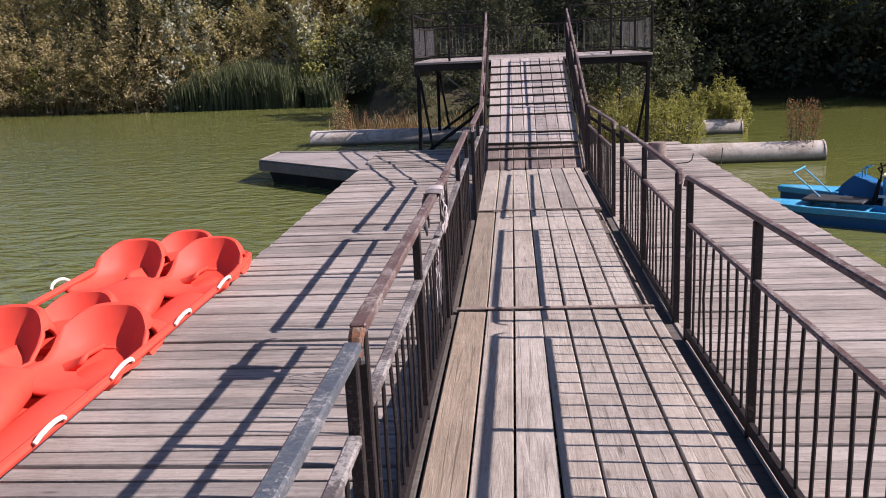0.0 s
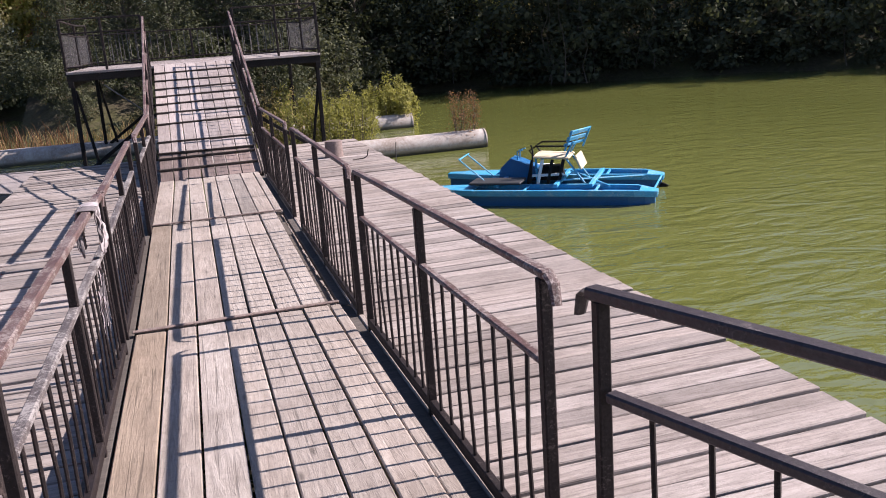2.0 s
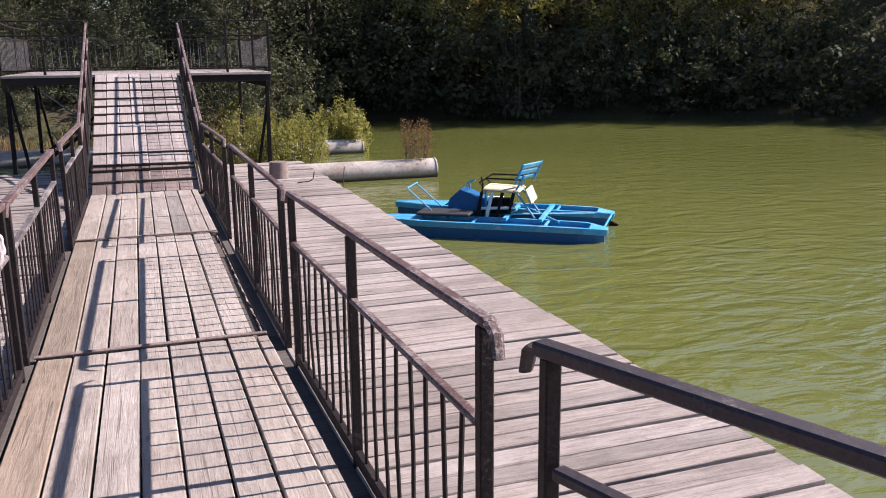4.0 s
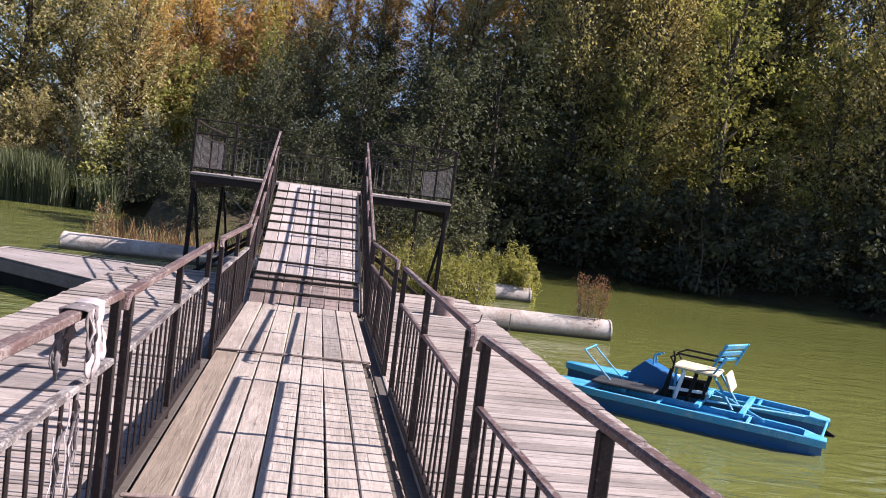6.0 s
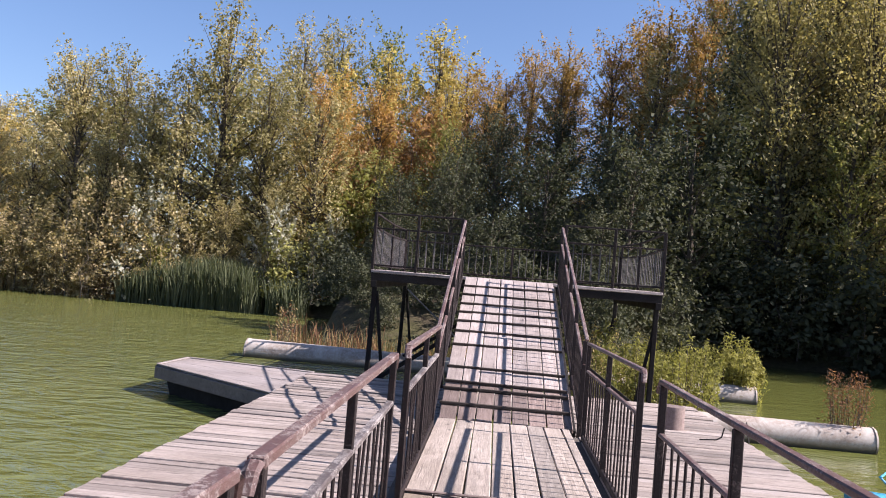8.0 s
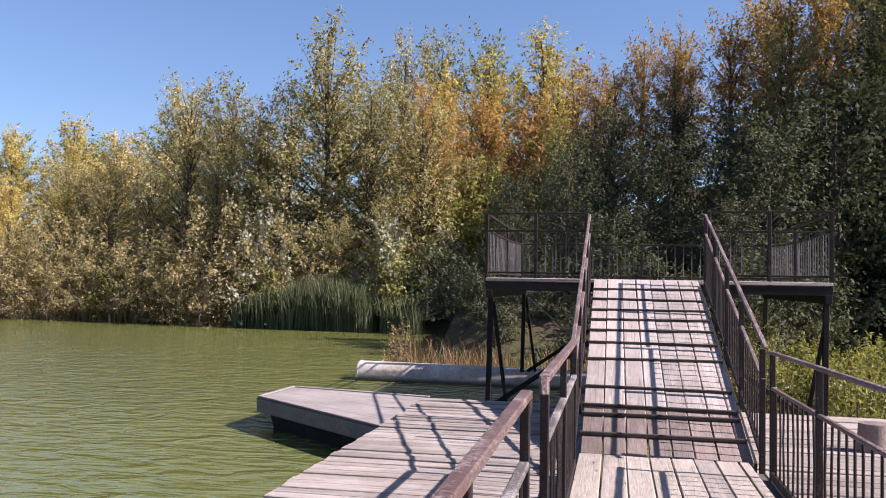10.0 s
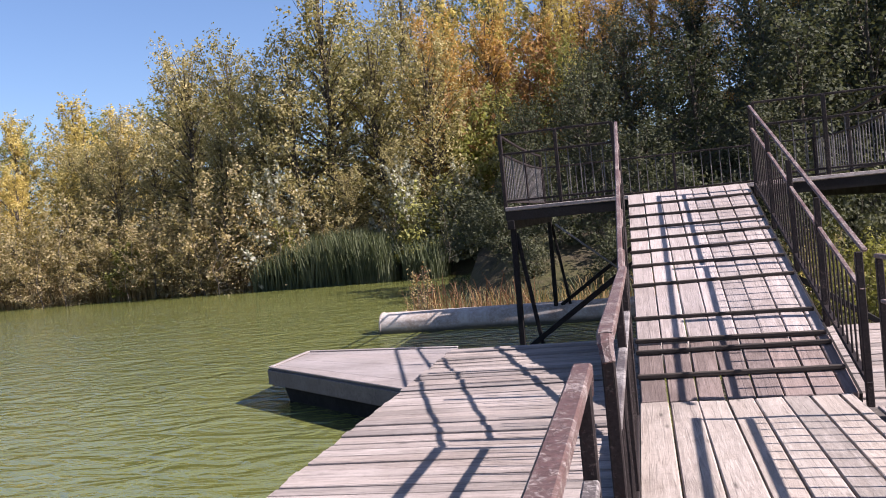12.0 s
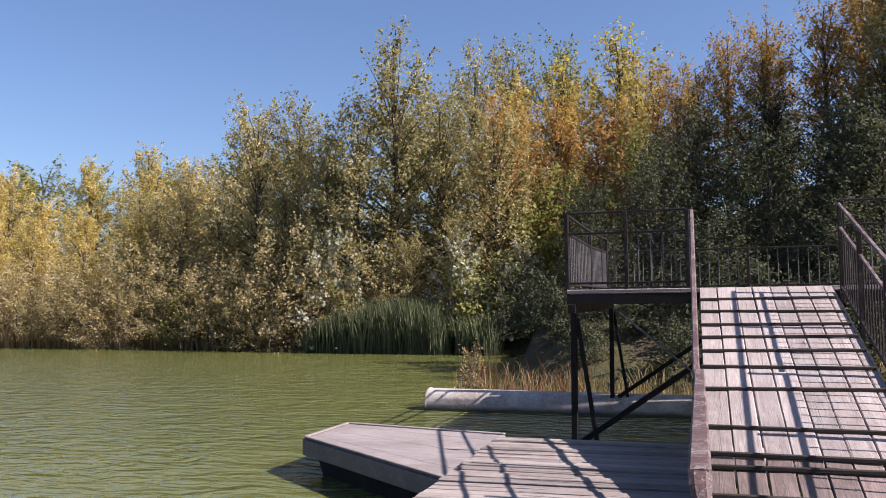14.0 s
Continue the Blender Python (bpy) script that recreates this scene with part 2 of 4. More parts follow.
RED_PLASTIC = plain("sun_faded_red_plastic", (0.60, 0.058, 0.034), 0.62, 0.12, scale=2.5, spec=0.3)
BLUE_PAINT = paint("blue_boat_paint", (0.004, 0.098, 0.26), (0.03, 0.19, 0.36), 0.38, 0.62)
PALE_BLUE = paint("pale_blue_paint", (0.035, 0.30, 0.52), (0.26, 0.44, 0.54), 0.45, 0.58)
WHITE_PAINT = plain("white_paint", (0.72, 0.71, 0.68), 0.5, 0.10)
SEAT_BOARD = wood("seat_board", (0.52, 0.43, 0.28), (0.74, 0.66, 0.50), 0, 0.1)
ROPE = plain("pale_rope", (0.66, 0.63, 0.55), 0.9, 0.2, scale=60)
RAG = plain("grey_white_rag", (0.33, 0.285, 0.285), 0.95, 0.25, scale=25)
DIRTY_RAG = plain("dirty_rag", (0.13, 0.11, 0.11), 0.95, 0.35, scale=40)
BLACK = plain("black_rubber", (0.02, 0.02, 0.022), 0.7, 0.3)


# ---- mesh building ----
class Shape:
    """Gathers the faces of one mesh."""

    def __init__(self):
        self.v, self.f = [], []

    def add(self, verts, faces):
        k = len(self.v)
        self.v += [tuple(p) for p in verts]
        self.f += [tuple(i + k for i in f) for f in faces]
        return self

    def box(self, size, m=None, c=0.004):
        """A box about its centre with chamfered edges."""
        m = m or Matrix()
        hx, hy, hz = (s / 2 for s in size)
        c = min(c, hx * 0.9, hy * 0.9, hz * 0.9)
        vs, idx = [], {}
        for sx in (-1, 1):
            for sy in (-1, 1):
                for sz in (-1, 1):
                    for ax in range(3):
                        p = [sx * (hx - c), sy * (hy - c), sz * (hz - c)]
                        p[ax] = (sx, sy, sz)[ax] * (hx, hy, hz)[ax]
                        idx[sx, sy, sz, ax] = len(vs)
                        vs.append(m @ Vector(p))
        fs = []
        for ax in range(3):
            o = [i for i in range(3) if i != ax]
            for s in (-1, 1):
                q = []
                for a, b in ((-1, -1), (1, -1), (1, 1), (-1, 1)):
                    k = [0, 0, 0]
                    k[ax], k[o[0]], k[o[1]] = s, a, b
                    q.append(idx[(*k, ax)])
                fs.append(q if (s > 0) == (ax != 1) else q[::-1])
            for a in (-1, 1):
                for b in (-1, 1):
                    k0, k1 = [0, 0, 0], [0, 0, 0]
                    k0[o[0]], k0[o[1]], k0[ax] = a, b, -1
                    k1[o[0]], k1[o[1]], k1[ax] = a, b, 1
                    fs.append([idx[(*k0, o[0])], idx[(*k1, o[0])], idx[(*k1, o[1])], idx[(*k0, o[1])]])
        for sx in (-1, 1):
            for sy in (-1, 1):
                for sz in (-1, 1):
                    fs.append([idx[sx, sy, sz, ax] for ax in range(3)])
        return self.add(vs, fs)

    def bar(self, a, b, w, h, c=0.004, up=(0, 0, 1)):
        """A bar of w (sideways) by h (up) from a to b."""
        a, b = Vector(a), Vector(b)
        y = (b - a).normalized()
        x = y.cross(Vector(up)).normalized()
        z = x.cross(y)
        m = Matrix.Translation((a + b) / 2) @ Matrix((x, y, z)).transposed().to_4x4()
        return self.box((w, (b - a).length, h), m, c)

    def tube(self, pts, radii, n=8, caps=True, squash=1.0):
        """A round tube along the points."""
        pts = [Vector(p) for p in pts]
        if isinstance(radii, (int, float)):
            radii = [radii] * len(pts)
        vs, fs, ref = [], [], None
        for i, p in enumerate(pts):
            d = (pts[min(i + 1, len(pts) - 1)] - pts[max(i - 1, 0)]).normalized()
            if ref is None:
                ref = Vector((0, 0, 1)) if abs(d.z) < 0.9 else Vector((1, 0, 0))
            x = d.cross(ref).normalized()
            y = x.cross(d).normalized()
            ref = y
            for k in range(n):
                a = 2 * math.pi * k / n
                vs.append(p + (x * math.cos(a) + y * math.sin(a) * squash) * radii[i])
        for i in range(len(pts) - 1):
            for k in range(n):
                fs.append((i * n + k, i * n + (k + 1) % n, (i + 1) * n + (k + 1) % n, (i + 1) * n + k))
        if caps:
            fs += [tuple(range(n))[::-1], tuple(range((len(pts) - 1) * n, len(pts) * n))]
        return self.add(vs, fs)

    def loft(self, rings, caps=True, closed=True):
        """Skin through rings of equal length."""
        n = len(rings[0])
        vs = [p for r in rings for p in r]
        fs = []
        for i in range(len(rings) - 1):
            for k in range(n if closed else n - 1):
                fs.append((i * n + k, i * n + (k + 1) % n, (i + 1) * n + (k + 1) % n, (i + 1) * n + k))
        if caps:
            fs += [tuple(range(n))[::-1], tuple(range((len(rings) - 1) * n, len(rings) * n))]
        return self.add(vs, fs)

    def mesh(self, name, mat, smooth=False, fix=True):
        me = bpy.data.meshes.new(name)
        me.from_pydata(self.v, [], self.f)
        if fix:
            bm = bmesh.new()
            bm.from_mesh(me)
            bmesh.ops.recalc_face_normals(bm, faces=bm.faces)
            bm.to_mesh(me)
            bm.free()
        me.materials.append(mat)
        if smooth:
            me.shade_smooth()
            me.set_sharp_from_angle(angle=radians(38))
        return me


def part(name, shape, mat, parent=None, label="", smooth=False, at=None):
    """One mesh object of a Shape, under a thing or alone."""
    ob = new(name, shape.mesh(name, mat, smooth) if isinstance(shape, Shape) else shape)
    ob.parent = parent
    if at is not None:
        ob.matrix_basis = at
    return tagged(ob, label)


def thing(name, label, category, at=None, group="", kind=""):
    ob = new(name)
    ob.empty_display_size = 0.1
    if at is not None:
        ob.matrix_basis = at
    return tagged(ob, label, category, group, kind)


R = random.Random(7)
WATER_Z = -0.58
DECK_Z = -0.11

# ---- water and ground ----
SHORE = ((-400, 22), (-80, 30), (-26, 34), (-8, 32.2), (-5.6, 31.0), (-4.6, 22.0), (-3.0, 19.8), (0, 19.2), (2.6, 19.3), (3.8, 21.5), (5.2, 26.6), (8, 26.6), (13, 24.3), (18, 21.6), (23, 17), (40, 4), (60, -30))


def shore(x):
    for (x0, y0), (x1, y1) in zip(SHORE, SHORE[1:]):
        if x <= x1:
            return y0 + (y1 - y0) * (x - x0) / (x1 - x0)
    return -30.0


def smooth01(v):
    v = max(0.0, min(1.0, v))
    return v * v * (3 - 2 * v)


def ground_z(x, y):
    d = (y - shore(x)) + 0.35 * noise.noise((x * 0.3, y * 0.3, 0)) * 2
    back = -14 - y
    if d < 0:
        d = max(d, back * 1.0) if back > 0 else d
    if d < 0:
        return WATER_Z + max(-1.6, d * 0.35)
    right = smooth01((x + 6) / 22)
    rise = 0.9 * smooth01(d / 2.5) + (2.2 + 7.5 * right) * smooth01(d / (24 + 4 * right)) + 0.02 * min(d, 200)
    if y < -5:
        rise *= 0.25
    return WATER_Z + rise + 0.12 * noise.noise((x * 0.7, y * 0.7, 3))


def build_ground():
    xs = [-900, -500, -260, -160, -110, -80] + [-60 + i * 1.5 for i in range(34)] + [-9 + i * 0.5 for i in range(42)] + [12 + i * 1.5 for i in range(33)] + [70, 90, 130, 200, 400, 900]
    ys = [-900, -400, -150, -60, -30, -20, -16, -13] + [-8 + i * 5 for i in range(5)] + [15 + i * 1.2 for i in range(44)] + [72, 85, 110, 160, 300, 600, 900]
    vs = [(x, y, ground_z(x, y)) for y in ys for x in xs]
    n = len(xs)
    fs = [(j * n + i, j * n + i + 1, (j + 1) * n + i + 1, (j + 1) * n + i) for j in range(len(ys) - 1) for i in range(n - 1)]
    part("ground", Shape().add(vs, fs), SOIL, None, "", True)
    tagged(bpy.data.objects["ground"], "brown soil bank rising from the lake under trees", "ground", kind="structure")


build_ground()
w = Shape().add([(-300, -60, WATER_Z), (70, -60, WATER_Z), (70, 60, WATER_Z), (-300, 60, WATER_Z)], [(0, 1, 2, 3)])
tagged(part("water", w, WATER), "murky olive green lake water with small ripples", "lake", kind="structure")

# ---- walkway, decks, ramp, platform ----
WALK_W = (0.175, 0.168, 0.165, 0.15, 0.158, 0.152, 0.158, 0.072)
PANELS = ((-6.5, -0.35, 0.0), (-0.35, 2.70, 0.0), (2.72, 5.82, 0.0), (5.84, 8.58, 0.0))


def walk_z(y):
    """The near panels of the gangway rise gently towards the shore."""
    return max(0.0, (2.70 - y) * 0.033)


def plank_mesh(name, size, mat, seed, wob=0.004, lift=0.003):
    """A board whose long edges wander a little; the long axis is the longer side."""
    r = random.Random(seed)
    s = Shape().box(size, None, 0.005)
    ph, k = r.uniform(0, 6), r.uniform(0.6, 1.0)
    along = 0 if size[0] > size[1] else 1
    side = 1 - along
    out = []
    for p in s.v:
        p = list(p)
        u = p[along] / size[along] + 0.5
        p[side] += wob * k * math.sin(u * 3 + ph) + (r.uniform(-1, 1) * wob * 0.6)
        p[2] += lift * math.sin(u * 3.1 + ph) * (1 if p[side] > 0 else -0.4)
        out.append(tuple(p))
    s.v = out
    return s.mesh(name, mat)


def build_walkway():
    w = thing("walkway", "raised gangway of weathered grey lengthwise boards", "walkway", kind="structure")
    i = 0
    for j, (y0, y1, z) in enumerate(PANELS):
        x = -0.63
        for k, bw in enumerate(WALK_W):
            L = y1 - y0 - R.uniform(0.0, 0.02)
            mat = TAN_WOOD if (k == 0 and j < 3) or (j == 0 and k in (1, 6)) else WALK_WOOD
            if j == 2 and k == 7:
                x += bw
                continue
            me = plank_mesh("board", (bw - 0.008 - 0.004 * R.random(), L, 0.04), mat, i)
            part("board", me, mat, w, at=pose(x + bw / 2, (y0 + y1) / 2 + R.uniform(-0.006, 0.006), walk_z((y0 + y1) / 2) - 0.02 + R.uniform(-0.004, 0.003), -1.89 if y0 < 2 else 0, 0, R.uniform(-0.08, 0.08)))
            x += bw
            i += 1
    for y in (2.71, 5.83):
        part("seam_strip", Shape().bar((-0.645, y + 0.012, 0.012), (0.56, y, 0.012), 0.034, 0.012), OLD_RAMP, w, "worn strip over the joint")
    for y0, y1 in ((-5.0, 2.69), (2.71, 8.3)):
        # right board in dark wood paints the shadow band beside the bottom rail
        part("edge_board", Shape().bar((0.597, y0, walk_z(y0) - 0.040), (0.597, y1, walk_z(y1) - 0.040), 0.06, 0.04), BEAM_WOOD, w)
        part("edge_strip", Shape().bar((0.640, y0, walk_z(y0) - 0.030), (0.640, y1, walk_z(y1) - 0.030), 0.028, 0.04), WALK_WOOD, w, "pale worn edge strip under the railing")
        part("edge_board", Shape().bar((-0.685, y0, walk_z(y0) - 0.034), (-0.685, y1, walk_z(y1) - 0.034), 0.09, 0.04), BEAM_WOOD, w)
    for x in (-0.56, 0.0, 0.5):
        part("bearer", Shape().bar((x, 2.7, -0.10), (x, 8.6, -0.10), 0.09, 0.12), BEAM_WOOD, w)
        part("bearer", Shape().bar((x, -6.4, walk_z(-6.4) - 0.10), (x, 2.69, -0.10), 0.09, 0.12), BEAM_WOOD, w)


def build_deck(name, x0, x1, y0, y1, label, worn=()):
    d = thing(name, label, "deck", kind="structure")
    pitch = 0.142
    n = int((y1 - y0) / pitch)
    kinds = [plank_mesh("plank", (x1 - x0, pitch - 0.012 - 0.004 * (i % 3), 0.042), DECK_WOOD, 50 + i, 0.004, 0.004) for i in range(7)]
    for i in range(n):
        y = y0 + (i + 0.5) * pitch
        thin = 0.70 if any(abs(y - g) < pitch / 2 for g in worn) else R.uniform(0.96, 1.02)
        p = part("plank", R.choice(kinds), DECK_WOOD, d, at=pose((x0 + x1) / 2 + R.gauss(0, 0.006), y + R.uniform(-0.004, 0.004), DECK_Z - 0.021 + R.gauss(0, 0.004), R.gauss(0, 0.6), R.gauss(0, 0.14), R.gauss(0, 0.2)))
        p.scale = (1, thin, 1)
    for x in (x0 + 0.10, (x0 + x1) / 2, x1 - 0.10):
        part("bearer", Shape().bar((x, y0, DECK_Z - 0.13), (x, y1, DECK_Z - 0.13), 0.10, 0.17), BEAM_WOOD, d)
    for y in [y0 + 0.6 + 2.4 * k for k in range(int((y1 - y0) / 2.4) + 1)]:
        part("float_drum", Shape().tube([(x0 + 0.15, y, -0.50), (x1 - 0.15, y, -0.50)], 0.22, 14), DARK_STEEL, d, smooth=True)


build_walkway()


def railing(name, a, b, mat, n, x, label, hook=(True, True), posts=3, top=None, size=(0.044, 0.030), foot=-0.10):
    """One rail section from a to b: (y, floor z, handrail z) of both ends, at x."""
    (ya, fa, ta), (yb, fb, tb) = a, b
    t = thing(name, label, "railing", group="railing sections")
    xa, xb = x if isinstance(x, tuple) else (x, x)

    def at(u, k):
        """k 0 floor, 1 handrail."""
        f, h = fa + (fb - fa) * u, ta + (tb - ta) * u
        return Vector((xa + (xb - xa) * u, ya + (yb - ya) * u, f + (h - f) * k))

    hm = top or mat
    part("handrail", Shape().bar(at(0, 1), at(1, 1), *size, 0.005), hm, t, "worn paint on a square tube")
    for end, on in ((0, hook[0]), (1, hook[1])):
        if on:
            p = at(end, 1)
            dy = (-1 if end == 0 else 1) * (1 if yb > ya else -1)
            near = p + Vector((0, 0.004 * dy, 0.002))
            bend = near + Vector((0, 0.030 * dy, -0.016))
            tip = bend + Vector((R.uniform(-0.008, 0.008), 0.022 * dy, -0.042 - 0.015 * R.random()))
            part("end_piece", Shape().tube([near, bend, tip], [size[0] * 0.50, size[0] * 0.46, size[0] * 0.38], 6, True, 0.4), RUST if end == 0 and xa < 0 and -0.3 < ya < 0 else hm, t)
    part("mid_rail", Shape().bar(at(0.02, 0.72), at(0.98, 0.72), size[0] * 0.84, size[1] * 0.86, 0.005), MID_PAINT if xa < 0 else hm, t)
    part("bottom_rail", Shape().bar(at(0.01, 0.035), at(0.99, 0.035), 0.03, 0.048, 0.004), mat, t)
    for k in range(posts):
        u = 0.012 + 0.976 * k / (posts - 1)
        part("post", Shape().bar(at(u, foot), at(u, 0.985), 0.034, 0.034, 0.004, (0, 1, 0)), mat, t)
    half = n // (posts - 1)
    for k in range(posts - 1):
        for i in range(1, half):
            u = 0.012 + 0.976 * (k + i / half) / (posts - 1)
            j = R.gauss(0, 0.0012)
            p, q = at(u + j, 0.05), at(u + R.gauss(0, 0.0012), 0.715)
            part("baluster", Shape().tube([p, (p + q) / 2 + Vector((R.gauss(0, 0.004), R.gauss(0, 0.004), 0)), q], 0.0068, 6), mat, t)
    return t


BROWN = "dark brown painted steel railing with thin balusters beside the walkway"
RX, LX = 0.64, -0.67
railing("railing", (-3.3, 0.20, 1.06), (-0.56, 0.11, 0.98), RAIL_PAINT, 18, (1.55, 0.67), "dark brown painted steel railing turning away from the walkway", top=NEAR_PAINT, size=(0.042, 0.03), foot=-0.30)
railing("railing", (-0.39, 0.10, 0.98), (2.15, 0.018, 0.885), RAIL_PAINT, 18, RX, BROWN, top=HAND_PAINT, size=(0.036, 0.022))
railing("railing", (2.41, 0.0, 0.878), (4.95, -0.01, 0.86), RAIL_PAINT, 18, RX, BROWN, top=HAND_PAINT, size=(0.036, 0.022))
railing("railing", (5.48, -0.01, 0.86), (8.12, -0.01, 0.81), RAIL_PAINT, 20, RX, BROWN, (True, False), top=HAND_PAINT, size=(0.036, 0.022))
railing("railing", (-3.1, 0.19, 0.97), (-0.34, 0.10, 0.895), RAIL_PAINT, 18, LX, "steel railing with a grey handrail and brown balusters", top=GREY_PAINT)
railing("railing", (-0.26, 0.097, 0.915), (2.44, 0.01, 0.865), RAIL_PAINT, 18, LX, BROWN, top=HAND_PAINT)
railing("railing", (2.66, 0.0, 0.84), (5.22, 0.0, 0.85), RAIL_PAINT, 18, LX - 0.01, BROWN, top=HAND_PAINT)
railing("railing", (5.52, 0.0, 0.875), (8.12, 0.0, 0.85), RAIL_PAINT, 20, LX + 0.03, BROWN, (True, False), top=HAND_PAINT)

# ramp
RAMP_A, RAMP_B = (8.60, 0.0), (12.85, 1.30)


def ramp_point(x, y, up=0.0):
    s = (RAMP_B[1] - RAMP_A[1]) / (RAMP_B[0] - RAMP_A[0])
    return Vector((x, y - up * 0.29, (y - RAMP_A[0]) * s + up * 0.957))


def build_ramp():
    t = thing("ramp", "sloping boarded ramp with dark cross cleats up to the platform", "ramp", kind="structure")
    tilt = math.degrees(math.atan2(RAMP_B[1], RAMP_B[0] - RAMP_A[0]))
    parts = ((8.61, 9.36), (9.36, 12.86))
    widths = (0.165, 0.175, 0.16, 0.17, 0.155, 0.165, 0.16, 0.085)
    for j, (y0, y1) in enumerate(parts):
        x = -0.62
        for k, bw in enumerate(widths):
            p, q = ramp_point(x + bw / 2, y0), ramp_point(x + bw / 2, y1)
            me = plank_mesh("board", (bw - 0.009, (q - p).length - 0.012, 0.04), OLD_RAMP if j == 0 else RAMP_WOOD, 200 + 10 * j + k)
            part("board", me, RAMP_WOOD, t, at=Matrix.Translation((p + q) / 2) @ pose(0, 0, -0.02 + R.uniform(-0.004, 0.003) - (0.006 if j == 0 else 0), tilt, 0, R.uniform(-0.1, 0.1)))
            x += bw
    for y in (8.90, 9.22, 9.36, 9.72, 10.35, 10.75, 11.11, 11.41, 11.73, 12.07, 12.44):
        a, b = ramp_point(-0.63, y + R.uniform(-0.02, 0.02), 0.010), ramp_point(0.60, y + R.uniform(-0.02, 0.02), 0.010)
        part("cleat", Shape().bar(a, b, 0.034, 0.028, 0.005), CLEAT_WOOD, t)
    for x in (-0.58, 0.0, 0.60):
        part("beam", Shape().bar(ramp_point(x, 8.65, -0.10), ramp_point(x, 12.9, -0.10), 0.08, 0.12), DARK_STEEL, t)
    for s in (-1, 1):
        x = 0.68 * s
        foot = 8.25 if s < 0 else 8.55
        u = thing("railing", "dark brown steel railing sloping beside the ramp", "railing", group="railing sections")

        def at(f, k):
            y = foot + (12.66 - foot) * f
            base = ramp_point(x, max(y, 8.6))
            return Vector(((0.655 + 0.02 * f) * s, y, base.z + k * (0.82 + 0.02 * f)))

        part("handrail", Shape().bar(at(-0.03, 1), at(1, 1), 0.034, 0.021, 0.006), HAND_PAINT, u)
        part("mid_rail", Shape().bar(at(0, 0.72), at(0.50, 0.72), 0.030, 0.020, 0.005), HAND_PAINT, u)
        part("mid_rail", Shape().bar(at(0.51, 0.74), at(0.99, 0.74), 0.030, 0.020, 0.005), HAND_PAINT, u)
        part("bottom_rail", Shape().bar(at(0, 0.06), at(0.99, 0.06), 0.035, 0.03, 0.004), RAIL_PAINT, u)
        for f in (0.005, 0.26, 0.5, 0.75, 0.99):
            part("post", Shape().bar(at(f, -0.1), at(f, 0.98), 0.04, 0.04, 0.004, (0, 1, 0)), RAIL_PAINT, u)
        for k in range(4):
            for i in range(1, 9):
                f = 0.005 + 0.985 * (k + i / 9) / 4
                p, q = at(f, 0.06), at(f, 0.71)
                part("baluster", Shape().tube([p, q], 0.0068, 6), RAIL_PAINT, u)


build_ramp()

# platform on legs
PX0, PX1, PY0, PY1, PZ = -1.98, 2.15, 12.90, 17.2, 1.30


def build_platform():
    t = thing("platform", "raised boarded viewing platform on dark steel legs", "platform", kind="structure")
    n = 30
    bw = (PY1 - PY0) / n
    kinds = [plank_mesh("plank", (PX1 - PX0, bw - 0.012, 0.04), RAMP_WOOD, 300 + i) for i in range(4)]
    for i in range(n):
        part("plank", R.choice(kinds), RAMP_WOOD, t, at=pose((PX0 + PX1) / 2, PY0 + (i + 0.5) * bw, PZ - 0.02 + R.gauss(0, 0.003)))
    for y in (PY0 + 0.05, 15.0, PY1 - 0.05):
        part("beam", Shape().bar((PX0, y, PZ - 0.10), (PX1, y, PZ - 0.10), 0.08, 0.11), DARK_STEEL, t)
    for x in (PX0 + 0.05, 0.0, PX1 - 0.05):
        part("beam", Shape().bar((x, PY0, PZ - 0.20), (x, PY1, PZ - 0.20), 0.08, 0.10), DARK_STEEL, t)
    for x in (PX0 + 0.06, PX1 - 0.06):
        for y in (13.0, 17.1):
            part("leg", Shape().bar((x, y, PZ - 0.24), (x - 0.02, y, -0.35), 0.065, 0.065, 0.006, (0, 1, 0)), DARK_STEEL, t)
            part("leg", Shape().bar((x + 0.03, y + 0.02, PZ - 0.3), (x + 0.22 * (1 if x < 0 else -1), y, -0.35), 0.045, 0.045, 0.006, (0, 1, 0)), DARK_STEEL, t)
    for y in (13.0, 17.1):
        for sx in (1, -1):
            part("brace", Shape().bar((-1.85 * sx, y, -0.30), (0.1 * sx, y + 0.03 * sx, PZ - 0.25), 0.06, 0.06, 0.005, (0, 1, 0)), DARK_STEEL, t)
    part("tie_rod", Shape().tube([(-1.44, 12.98, 1.06), (-0.55, 12.98, 0.30)], 0.012, 6), GREY_PAINT, t, "thin pale steel rod")


build_platform()


BAR_PAINT = paint("grey_brown_bar_paint", (0.075, 0.066, 0.064), (0.20, 0.17, 0.16), 0.5, 0.6)


